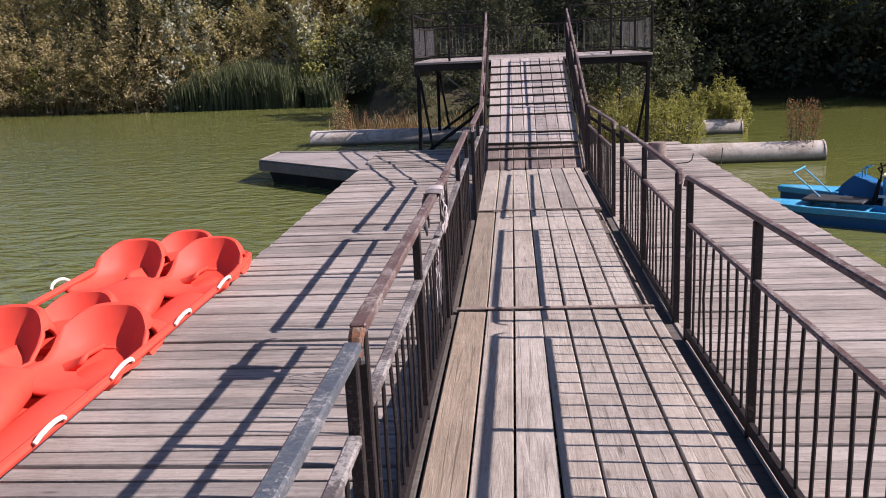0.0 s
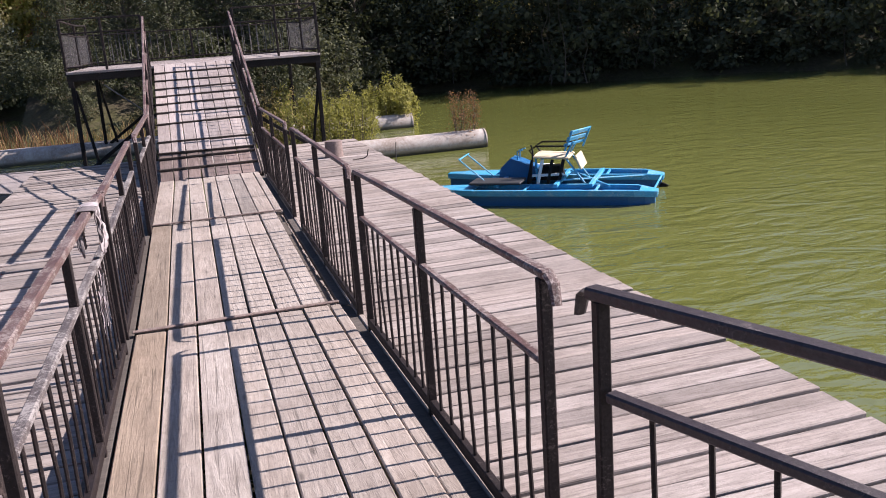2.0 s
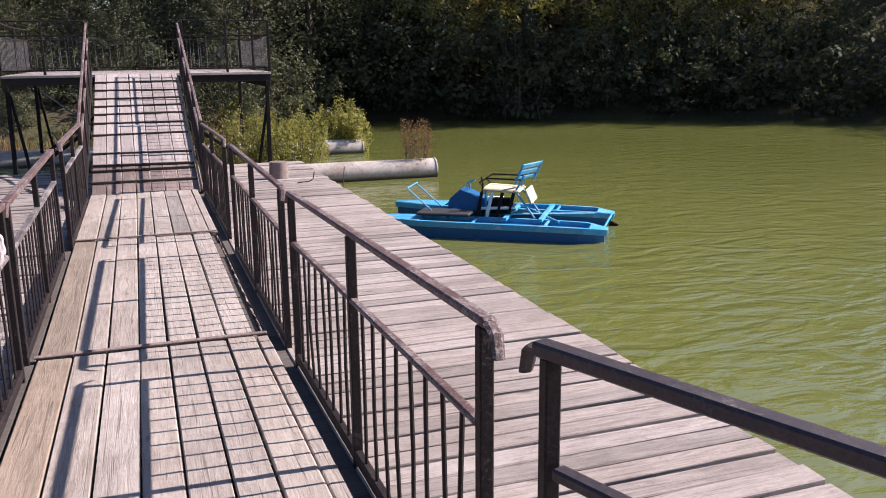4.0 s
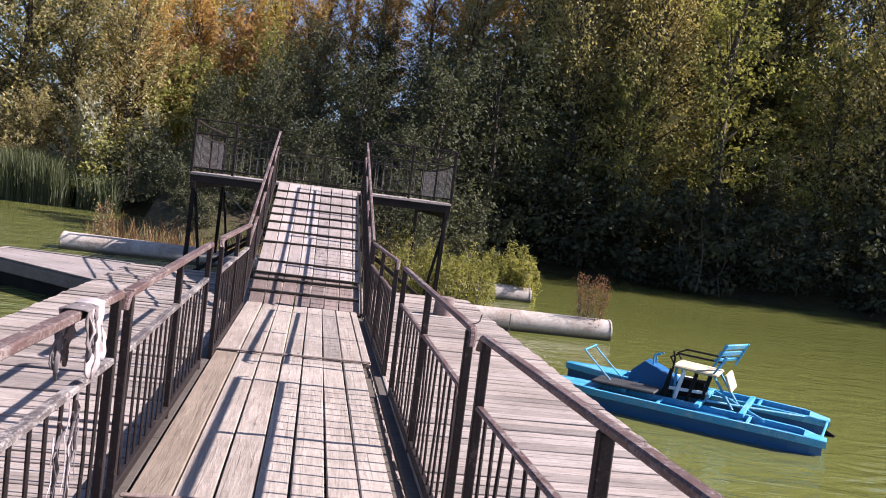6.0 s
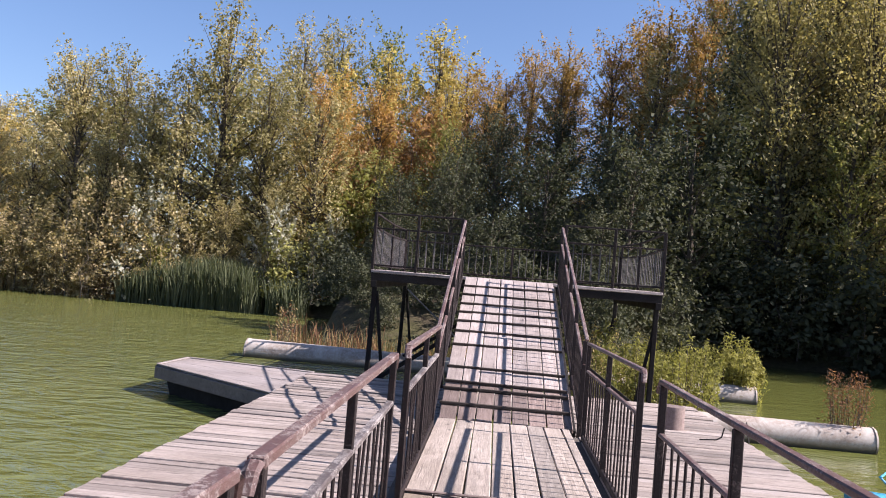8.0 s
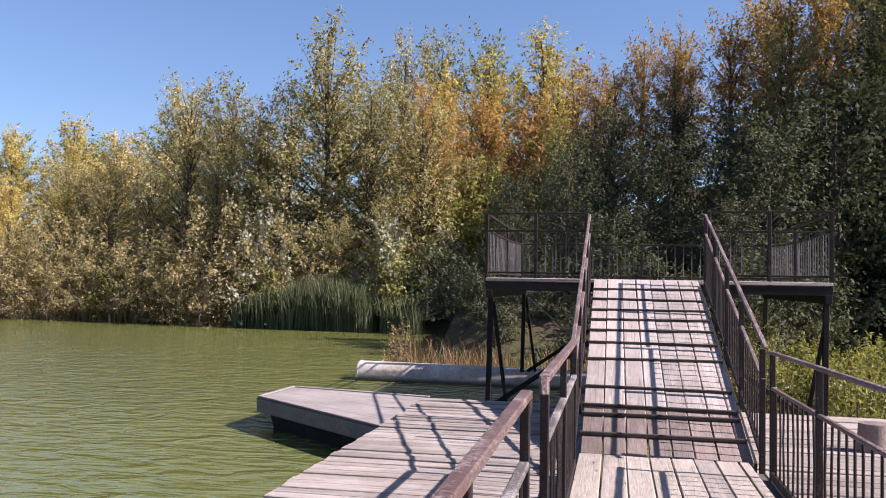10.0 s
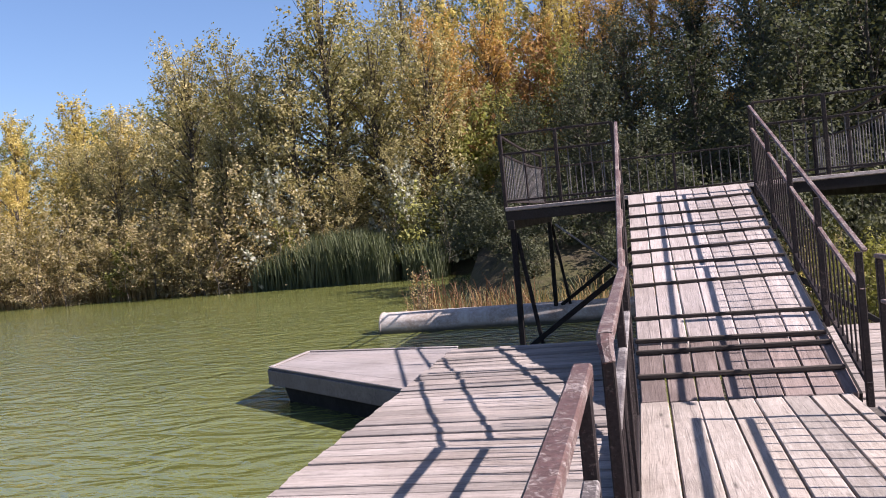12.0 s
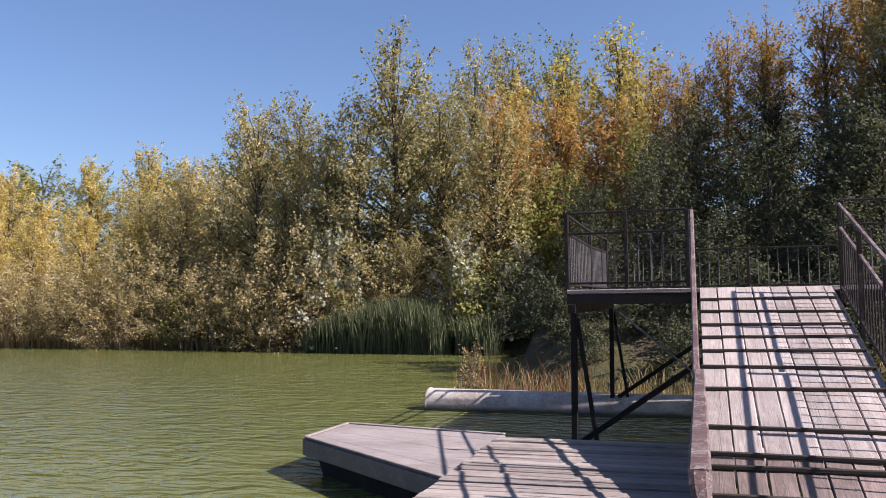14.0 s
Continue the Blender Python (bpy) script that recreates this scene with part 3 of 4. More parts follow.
def straight_rail(p, q, n, tops, label, slack=0.0):
    """Platform railing between two floor points; tops: heights of handrail and mid rail."""
    t = thing("railing", label, "railing", group="platform railings")
    p, q = Vector(p), Vector(q)
    k = 5

    def at(u, h):
        return p.lerp(q, u) + Vector((0, 0, h + slack * math.sin(u * math.pi) * (1 if h > 0.3 else 0)))

    for h in tops:
        for i in range(k):
            part("rail", Shape().bar(at(i / k, h), at((i + 1) / k, h), 0.034, 0.024, 0.004), RAIL_PAINT, t)
    part("bottom_rail", Shape().bar(at(0, 0.07), at(1, 0.07), 0.028, 0.024, 0.004), RAIL_PAINT, t)
    for u in (0.004, 0.5, 0.996):
        part("post", Shape().bar(at(u, -0.05), at(u, tops[0]), 0.04, 0.04, 0.004, (0, 1, 0)), RAIL_PAINT, t)
    for i in range(1, n):
        part("baluster", Shape().tube([at(i / n, 0.07), at(i / n, tops[-1])], 0.0065, 6), BAR_PAINT, t)


PR = "steel railing with thin vertical bars around the platform"
straight_rail((PX0, PY0 + 0.05, PZ), (-0.72, PY0 + 0.05, PZ), 10, (0.82, 0.60), PR)
straight_rail((0.74, PY0 + 0.05, PZ), (PX1, PY0 + 0.05, PZ), 11, (0.84, 0.60), PR)
straight_rail((PX0, PY0 + 0.10, PZ), (PX0, PY1 - 0.05, PZ), 30, (0.82, 0.62), PR, -0.03)
straight_rail((PX1, PY0 + 0.10, PZ), (PX1, PY1 - 0.05, PZ), 30, (0.84, 0.62), PR, -0.05)
straight_rail((PX0, PY1 - 0.05, PZ), (PX1, PY1 - 0.05, PZ), 30, (0.62,), PR)

# pipe floats
for ends, r in ((((-3.4, 12.55, -0.42), (4.92, 12.50, -0.46)), 0.20), (((-4.95, 17.40, -0.49), (4.68, 16.85, -0.53)), 0.25)):
    t = thing("pipe_float", "chalky white steel pipe float lying in the water", "pipe", group="pipe floats")
    a, b = Vector(ends[0]), Vector(ends[1])
    part("pipe", Shape().tube([a.lerp(b, i / 8) for i in range(9)], r, 24), PIPE_PAINT, t, smooth=True)
    for e in (a, b):
        d = (b - a).normalized() * (1 if e is b else -1)
        part("end_cap", Shape().tube([e - d * 0.015, e + d * 0.012], [r + 0.012, r + 0.008], 24), PIPE_PAINT, t, smooth=True)

# ---- plants ----
LEAF_SHAPE = np.array([[-0.5, 0.0, 0.0], [0.05, -0.30, 0.05], [0.5, 0.0, -0.04], [0.05, 0.30, 0.05]])


def leaves(name, centres, size, mat, rng, squash=1.0, facing=None, wild=0.75):
    """Many small leaves, one four-cornered blade at each centre; facing: the way that each blade's upper side tends to look."""
    n = len(centres)
    up = rng.normal(size=(n, 3))
    if facing is not None:
        up = up / np.linalg.norm(up, axis=1)[:, None] * wild + facing
    up /= np.linalg.norm(up, axis=1)[:, None] + 1e-9
    along = rng.normal(size=(n, 3)) - (np.array([0, 0, 0.5]) if facing is not None else 0)
    along -= up * (along * up).sum(1)[:, None]
    along /= np.linalg.norm(along, axis=1)[:, None] + 1e-9
    side = np.cross(up, along)
    s = size * rng.uniform(0.6, 1.4, n)
    shape = LEAF_SHAPE * np.array([1, squash, 1])
    pts = sum(shape[None, :, k, None] * axis[:, None, :] for k, axis in enumerate((along, side, up))) * s[:, None, None] + centres[:, None, :]
    me = bpy.data.meshes.new(name)
    me.vertices.add(n * 4)
    me.vertices.foreach_set("co", pts.reshape(-1).astype(np.float32))
    me.loops.add(n * 4)
    me.loops.foreach_set("vertex_index", np.arange(n * 4, dtype=np.int32))
    me.polygons.add(n)
    me.polygons.foreach_set("loop_start", np.arange(0, n * 4, 4, dtype=np.int32))
    me.update(calc_edges=True)
    me.materials.append(mat)
    return me


def tree_proto(seed, height, width, limbs, per, size, mat, bare=0.1, cone=0.5, name="tree", label="", category="tree", stout=1.0, shoots=0.35, clump=0.085, droop=0.0):
    """A tapered trunk with limbs; on each limb a few compact clumps of leaves, and loose leafy shoots at its tip."""
    rng = np.random.default_rng(seed)
    r = random.Random(seed)
    t = thing(name, label, category)
    wood_shape = Shape()
    stems = 1 if category == "tree" else 5
    tops = []
    for s in range(stems):
        sx, sy = (0, 0) if stems == 1 else (r.gauss(0, width * 0.2), r.gauss(0, width * 0.2))
        pts = [Vector((sx + r.gauss(0, 0.018 * width), sy + r.gauss(0, 0.018 * width), height * 0.92 * i / 6)) for i in range(7)]
        r0 = (0.020 if stems == 1 else 0.005) * height * stout
        wood_shape.tube(pts, [r0 * (1 - 0.88 * i / 6) for i in range(7)], 7)
        tops.append(pts)
    cs, ns = [], []
    turn = r.uniform(0, 6)
    for k in range(limbs):
        u = (k + r.random()) / limbs
        turn += 2.4 + r.gauss(0, 0.35)
        h = bare + (0.97 - bare) * u
        round_off = math.sin(math.pi * min(1, 0.14 + 0.86 * (1 - u))) ** 0.7 * (0.6 + 0.4 * (1 - u))
        point = min(1, (u + 0.25) * 2.2) * (1 - u) ** 0.8
        reach = width * 0.5 * (round_off * (1 - cone) + point * cone + 0.05) * r.choice((0.55, 0.8, 1.0, 1.0, 1.15))
        pts = r.choice(tops)
        f = min(5.8, h * 6 * (0.80 if stems == 1 else 0.55))
        root = pts[int(f)].lerp(pts[int(f) + 1], f - int(f))
        out = Vector((math.cos(turn), math.sin(turn), 0))
        tip = Vector((out.x * reach, out.y * reach, h * height - droop * reach + r.gauss(0, 0.02 * height)))
        mid = root.lerp(tip, 0.5) + Vector((r.gauss(0, 0.02 * width), r.gauss(0, 0.02 * width), 0.02 * height))
        thick = height * (0.006 if stems == 1 else 0.0022) * (1 - 0.6 * u)
        wood_shape.tube([root, mid, tip], [thick, thick * 0.65, thick * 0.2], 4, False)
        line = (tip - mid).normalized()
        for c in range(3):
            v = (1.0, 0.72, 0.45)[c] + r.uniform(-0.1, 0.06)
            centre = (mid.lerp(tip, v * 2 - 1) if v > 0.5 else root.lerp(mid, v * 2)) + Vector((r.gauss(0, 0.03), r.gauss(0, 0.03), r.gauss(0, 0.02))) * width
            rad = width * clump * r.uniform(0.65, 1.35) * (1 - 0.45 * u * cone)
            m = max(6, int(per * r.uniform(0.6, 1.4)))
            d = rng.normal(size=(m, 3))
            d /= np.linalg.norm(d, axis=1)[:, None]
            lump = 1 + 0.35 * np.sin(d @ rng.normal(size=3) * 3 + seed + k) + 0.2 * np.sin(d @ rng.normal(size=3) * 6)
            g = d * (rad * lump * rng.random(m) ** 0.30)[:, None]
            g = g * np.array([1, 1, 0.72]) + np.outer(g @ np.array(line), np.array(line)) * 0.7
            cs.append(np.array(centre) + g)
            ns.append(d + np.array([0, 0, 0.55]))
        for c in range(3):
            if r.random() < shoots:
                m = per // 3
                way = (out * r.uniform(0.1, 0.7) + Vector((r.gauss(0, 0.25), r.gauss(0, 0.25), 1 - droop))).normalized()
                L = width * r.uniform(0.08, 0.19) * (1.15 if u > 0.8 else 1)
                f = rng.random(m)
                g = np.outer(f * L, np.array(way)) + rng.normal(size=(m, 3)) * (L * 0.13 * (1.1 - f))[:, None]
                cs.append(np.array(tip) + g)
                ns.append(rng.normal(size=(m, 3)) * 0.5 + np.array([0, 0, 0.6]))
    cs, ns = np.concatenate(cs), np.concatenate(ns)
    fit = height / np.quantile(cs[:, 2], 0.9992)
    cs[:, 2] = np.maximum(cs[:, 2] * fit, 0.02 * height)
    wood_shape.v = [(x, y, z * fit) for x, y, z in wood_shape.v]
    part("trunk", wood_shape, BARK, t, smooth=True)
    part("crown", leaves("crown", cs, size, mat, rng, facing=ns), mat, t)
    return t


def hide_proto(t):
    for o in (t, *t.children_recursive):
        bpy.data.objects.remove(o)


SILVER = "tall tree with silvery green leaves on the bank"
KINDS = {}


def kind(key, variants, **kw):
    KINDS[key] = ([tree_proto(1000 * (len(KINDS) + 1) + i, **kw) for i in range(variants)], kw["height"])


kind("silver", 3, height=10, width=5.6, limbs=62, per=55, size=0.12, cone=0.6, mat=LEAF_SILVER, label=SILVER, bare=0.05, shoots=0.5)
kind("giant", 2, height=18, width=9.5, limbs=110, per=52, size=0.19, cone=0.25, mat=LEAF_GOLD, label="very tall olive green tree high on the hillside", bare=0.05, clump=0.085)
kind("olive", 2, height=10, width=6.2, limbs=60, per=50, size=0.155, cone=0.4, mat=LEAF_OLIVE, label="tall grey green tree on the shaded hillside", bare=0.08, clump=0.095)
kind("yellow", 2, height=10, width=5.0, limbs=52, per=50, size=0.13, cone=0.75, mat=LEAF_YELLOW, label="slim yellow autumn tree on the far bank", bare=0.05, shoots=0.5)
kind("orange", 2, height=10, width=5.4, limbs=54, per=60, size=0.125, bare=0.06, cone=0.4, mat=LEAF_ORANGE, label="orange brown autumn tree on the hillside")
kind("green", 2, height=10, width=5.5, limbs=54, per=48, size=0.15, bare=0.05, cone=0.3, mat=LEAF_GREEN, label="green leafy tree on the hillside")
kind("dark", 2, height=12, width=7.5, limbs=54, per=38, size=0.23, cone=0.1, mat=LEAF_SHADED, label="dense dark green tree on the hill, leaves darkened for shade", bare=0.03, clump=0.10)
kind("light", 2, height=10, width=5.8, limbs=40, per=46, size=0.155, cone=0.2, mat=LEAF_GREEN, bare=0.2, label="half lit green tree with a bare dark trunk on the slope", stout=1.5, droop=0.25)
kind("bush", 3, height=3.2, width=3.0, limbs=46, per=36, size=0.072, mat=LEAF_DRY, bare=0.02, cone=0.5, name="bush", label="dry olive and straw coloured shrub at the water", category="bush", shoots=0.8)
kind("greenbush", 2, height=3, width=3.4, limbs=34, per=34, size=0.11, mat=LEAF_GREEN, bare=0.02, cone=0.2, name="bush", label="leafy green shrub on the bank", category="bush")
kind("darkbush", 2, height=3.4, width=4.2, limbs=30, per=36, size=0.16, mat=LEAF_SHADED, bare=0.0, cone=0.1, name="bush", label="dark shrub at the foot of the hill, leaves darkened for shade", category="bush", clump=0.10)
kind("redbush", 1, height=3.5, width=3.0, limbs=30, per=32, size=0.12, mat=LEAF_RUST, bare=0.03, name="bush", label="reddish brown autumn shrub among the trees", category="bush", shoots=0.7)
kind("limebush", 1, height=3, width=2.6, limbs=30, per=32, size=0.12, mat=LEAF_LIME, bare=0.03, name="bush", label="bright yellow green shrub on the bank", category="bush", shoots=0.7)
kind("silverbush", 1, height=3, width=2.4, limbs=26, per=30, size=0.10, mat=LEAF_PALE, bare=0.05, cone=0.6, name="bush", label="pale silver leaved shrub with upright shoots on the bank", category="bush", shoots=1.0)
used = set()


def plant(key, x, y, top, wide=1.0):
    protos, h = KINDS[key]
    p = R.choice(protos)
    base = ground_z(x, y) - 0.05
    s = (top * 1.035 - base) / h
    m = pose(x, y, base, 0, 0, R.uniform(0, 360))
    if p.name in used:
        p = copy_thing(p, m)
    else:
        p.matrix_basis = m
    used.add(p.name)
    p.scale = (s * wide, s * wide, s)
    p["group"] = "trees and shrubs of the bank"
    return p


for row in (
    # far left bank
    "yellow -46 50 10 1.3", "green -50 56 11 1.2", "yellow -41 46 9.5 1.3", "green -39.5 52 10.6 1.1", "yellow -36 47 10 1.3", "yellow -32.5 48 10.8 1.3",
    "yellow -30 44 8.5 1.3", "yellow -27 44 8.9 1.3", "silver -23.5 38.5 7.5 1.1", "silver -21 40.5 10.4 1", "silver -19 37 9.9 1", "silver -17.5 38 10.1 1",
    "silver -15.5 36.5 8.8 1.1", "silver -13.3 34.6 9 1", "silver -12 35.4 11.8 1", "silver -10 35 9.2 1.1", "silver -7.8 34.8 8.3 1.1",
    "silver -12.3 50 15.4 0.9", "silver -10.6 52 16 0.9", "green -7.4 50 15.5 0.8", "yellow -4.0 46 14.2 1.2", "orange -2.4 45 12.4 1", "orange -0.5 44 12 1",
    "orange 0.9 44 13.2 0.9", "orange -6.5 42 10.6 1", "orange -4 41 9.8 1", "green -5.6 37.5 6.6 1.2", "green -2.8 38 8.2 1.1", "orange -8.8 40.5 10.5 0.9", "orange 2.6 43 13.2 1",
    "yellow -43.5 43 7.5 1.3", "yellow -38 42 7.6 1.3", "yellow -34 41 6.8 1.3", "yellow -30.5 39.5 6 1.3", "yellow -47 44 8 1.3", "bush -38.5 36.5 3.6 1.5", "bush -42 37.0 3.6 1.5", "bush -45.5 37.5 3.8 1.5", "bush -49 37.5 4 1.5", "yellow -52 46 9 1.3", "yellow -56 48 9 1.3", "silver -25.5 39 6.5 1.2", "silver -28 41 7 1.2", "silver -16.5 34.8 6.2 1", "silver -20 35.6 6 1.1", "silver -14.6 35.2 7.2 1", "silver -10.6 37.5 10 1", "silver -22.5 36.5 6 1.2", "yellow -25 36.6 5.2 1.4", "yellow -28 37 5.4 1.3", "yellow -31.5 37.6 5.4 1.3", "yellow -35 38.5 5.6 1.3", "yellow -40 40 6.4 1.3", "green -44 52 11 1.7", "green -35 53 10.6 1.6", "green -28 51 10.4 1.6", "silver -39 44 8 1.4", "yellow -9 45 12 1.2", "yellow -6.5 44.5 12.6 1", "orange -8 38.5 9 0.9", "yellow -3 41.5 10.8 1", "orange -1.2 41 10.6 1", "green -15 45 11.5 1.2", "green -24 50 11 1.3", "silver -27 46 9 1.2",
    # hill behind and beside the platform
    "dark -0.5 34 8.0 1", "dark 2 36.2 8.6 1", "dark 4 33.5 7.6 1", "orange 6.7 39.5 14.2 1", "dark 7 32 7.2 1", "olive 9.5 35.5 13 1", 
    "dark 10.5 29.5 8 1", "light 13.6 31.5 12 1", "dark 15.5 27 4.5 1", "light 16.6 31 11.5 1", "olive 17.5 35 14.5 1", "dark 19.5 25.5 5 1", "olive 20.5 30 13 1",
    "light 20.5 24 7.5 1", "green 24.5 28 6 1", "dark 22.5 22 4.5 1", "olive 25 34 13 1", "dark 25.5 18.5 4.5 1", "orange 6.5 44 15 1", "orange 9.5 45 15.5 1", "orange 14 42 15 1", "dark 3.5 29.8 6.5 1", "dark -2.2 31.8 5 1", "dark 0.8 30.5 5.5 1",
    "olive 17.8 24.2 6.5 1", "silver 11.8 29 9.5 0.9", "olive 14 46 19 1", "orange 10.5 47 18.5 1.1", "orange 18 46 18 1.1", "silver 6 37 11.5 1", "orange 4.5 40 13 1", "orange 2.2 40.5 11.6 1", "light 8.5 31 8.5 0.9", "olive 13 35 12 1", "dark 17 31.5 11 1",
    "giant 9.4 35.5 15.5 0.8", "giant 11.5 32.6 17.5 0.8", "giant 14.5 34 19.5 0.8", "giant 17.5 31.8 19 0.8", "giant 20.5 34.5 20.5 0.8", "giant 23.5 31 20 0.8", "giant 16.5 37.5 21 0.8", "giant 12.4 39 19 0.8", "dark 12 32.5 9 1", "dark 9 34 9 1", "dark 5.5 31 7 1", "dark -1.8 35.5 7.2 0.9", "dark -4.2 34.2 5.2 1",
    # giants at x 17.6 and 20.8 are added to shade the spur
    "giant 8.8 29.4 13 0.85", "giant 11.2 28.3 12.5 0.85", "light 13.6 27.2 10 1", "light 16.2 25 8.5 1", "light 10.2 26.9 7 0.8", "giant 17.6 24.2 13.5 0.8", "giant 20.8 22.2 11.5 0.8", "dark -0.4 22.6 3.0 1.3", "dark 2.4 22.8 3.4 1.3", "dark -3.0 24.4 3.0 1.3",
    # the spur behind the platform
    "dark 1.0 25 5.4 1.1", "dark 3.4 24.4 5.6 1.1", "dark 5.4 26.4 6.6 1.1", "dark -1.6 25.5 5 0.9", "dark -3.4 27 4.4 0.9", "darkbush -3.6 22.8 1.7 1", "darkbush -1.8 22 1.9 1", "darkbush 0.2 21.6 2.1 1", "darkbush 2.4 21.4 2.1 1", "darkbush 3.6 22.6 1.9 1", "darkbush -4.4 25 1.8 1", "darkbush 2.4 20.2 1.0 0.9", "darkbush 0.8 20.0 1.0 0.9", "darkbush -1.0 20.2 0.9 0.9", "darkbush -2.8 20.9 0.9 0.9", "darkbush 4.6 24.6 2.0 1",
    # the hillside beyond the bend of the shore: mostly unseen trees, added as shade
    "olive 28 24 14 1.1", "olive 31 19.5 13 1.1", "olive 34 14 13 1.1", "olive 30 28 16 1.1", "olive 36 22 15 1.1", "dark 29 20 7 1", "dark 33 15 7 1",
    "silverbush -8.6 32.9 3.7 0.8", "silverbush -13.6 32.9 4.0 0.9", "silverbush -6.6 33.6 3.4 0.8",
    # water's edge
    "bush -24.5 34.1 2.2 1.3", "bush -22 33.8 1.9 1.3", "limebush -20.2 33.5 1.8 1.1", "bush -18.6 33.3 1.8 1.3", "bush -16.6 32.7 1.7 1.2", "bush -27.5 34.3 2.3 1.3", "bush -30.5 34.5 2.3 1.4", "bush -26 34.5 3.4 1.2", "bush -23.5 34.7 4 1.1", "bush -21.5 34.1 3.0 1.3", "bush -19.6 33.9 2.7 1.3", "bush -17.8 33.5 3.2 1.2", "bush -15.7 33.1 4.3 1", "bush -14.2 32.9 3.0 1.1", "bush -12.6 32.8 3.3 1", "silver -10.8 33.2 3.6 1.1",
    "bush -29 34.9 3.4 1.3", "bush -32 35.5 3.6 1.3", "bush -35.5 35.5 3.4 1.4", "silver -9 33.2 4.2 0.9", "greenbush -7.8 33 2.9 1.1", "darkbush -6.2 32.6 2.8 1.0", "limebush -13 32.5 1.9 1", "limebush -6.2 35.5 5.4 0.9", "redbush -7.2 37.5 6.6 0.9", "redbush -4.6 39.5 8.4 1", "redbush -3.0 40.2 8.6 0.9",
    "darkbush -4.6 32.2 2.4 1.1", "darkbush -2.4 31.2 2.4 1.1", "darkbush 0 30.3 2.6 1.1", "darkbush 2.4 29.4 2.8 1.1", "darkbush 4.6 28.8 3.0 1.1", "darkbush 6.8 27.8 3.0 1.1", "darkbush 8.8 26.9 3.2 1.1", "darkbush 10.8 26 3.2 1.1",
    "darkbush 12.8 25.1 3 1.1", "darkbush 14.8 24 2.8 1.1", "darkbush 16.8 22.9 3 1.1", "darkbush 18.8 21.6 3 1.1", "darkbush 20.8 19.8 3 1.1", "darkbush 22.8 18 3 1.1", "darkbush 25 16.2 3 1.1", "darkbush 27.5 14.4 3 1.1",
):
    key, *n = row.split()
    plant(key, *(float(v) for v in n))
for key, (protos, h) in KINDS.items():
    for p in protos:
        if p.name not in used:
            hide_proto(p)


def blades(name, spots, height, width, mat, rng, bend=0.25):
    """Upright blades of grass or reed, three segments each."""
    vs, fs = [], []
    for x, y, z, *tall in spots:
        h = height * rng.uniform(0.6, 1.15) * (tall[0] if tall else 1)
        a = rng.uniform(0, 2 * math.pi)
        dx, dy = math.cos(a) * bend * h * rng.uniform(0.2, 1), math.sin(a) * bend * h * rng.uniform(0.2, 1)
        w = width * rng.uniform(0.7, 1.3)
        b = rng.uniform(0, math.pi)
        wx, wy = math.cos(b) * w, math.sin(b) * w
        k = len(vs)
        for u, ww in ((0, 0.8), (0.45, 1.0), (0.8, 0.7)):
            px, py, pz = x + dx * u * u, y + dy * u * u, z + h * u
            vs += [(px - wx * ww, py - wy * ww, pz), (px + wx * ww, py + wy * ww, pz)]
        vs.append((x + dx, y + dy, z + h * (1 - 0.25 * bend)))
        fs += [(k, k + 1, k + 3, k + 2), (k + 2, k + 3, k + 5, k + 4), (k + 4, k + 5, k + 6)]
    me = bpy.data.meshes.new(name)
    me.from_pydata(vs, [], fs)
    me.materials.append(mat)
    return me


def reeds():
    rng = np.random.default_rng(5)
    spots = []
    while len(spots) < 3600:
        x = rng.uniform(-14.0, -6.9)
        if -8.7 < x < -8.35 or (x > -8.4 and rng.random() < 0.4):
            continue
        dome = 1 - 0.55 * abs((x + 10.6) / 3.6) ** 2 if x < -8.5 else 0.72
        y = shore(x) - rng.uniform(-0.6, 1.6)
        spots.append((x, y, WATER_Z - 0.1, max(0.3, dome)))
    ob = part("reeds", blades("reeds", spots, 2.05, 0.017, REED_LEAF, rng, 0.30), REED_LEAF)
    tagged(ob, "dense green cattail reeds standing at the water's edge", "reeds", kind="stuff")
    spots = []
    for _ in range(5200):
        x = rng.uniform(-38, -14)
        spots.append((x, shore(x) + rng.uniform(-0.5, 1.2), WATER_Z))
    ob = part("bank_grass", blades("bank_grass", spots, 0.9, 0.02, STRAW_LEAF, rng, 0.45), STRAW_LEAF)
    tagged(ob, "dry straw coloured grass along the lake bank", "grass", kind="stuff")


reeds()

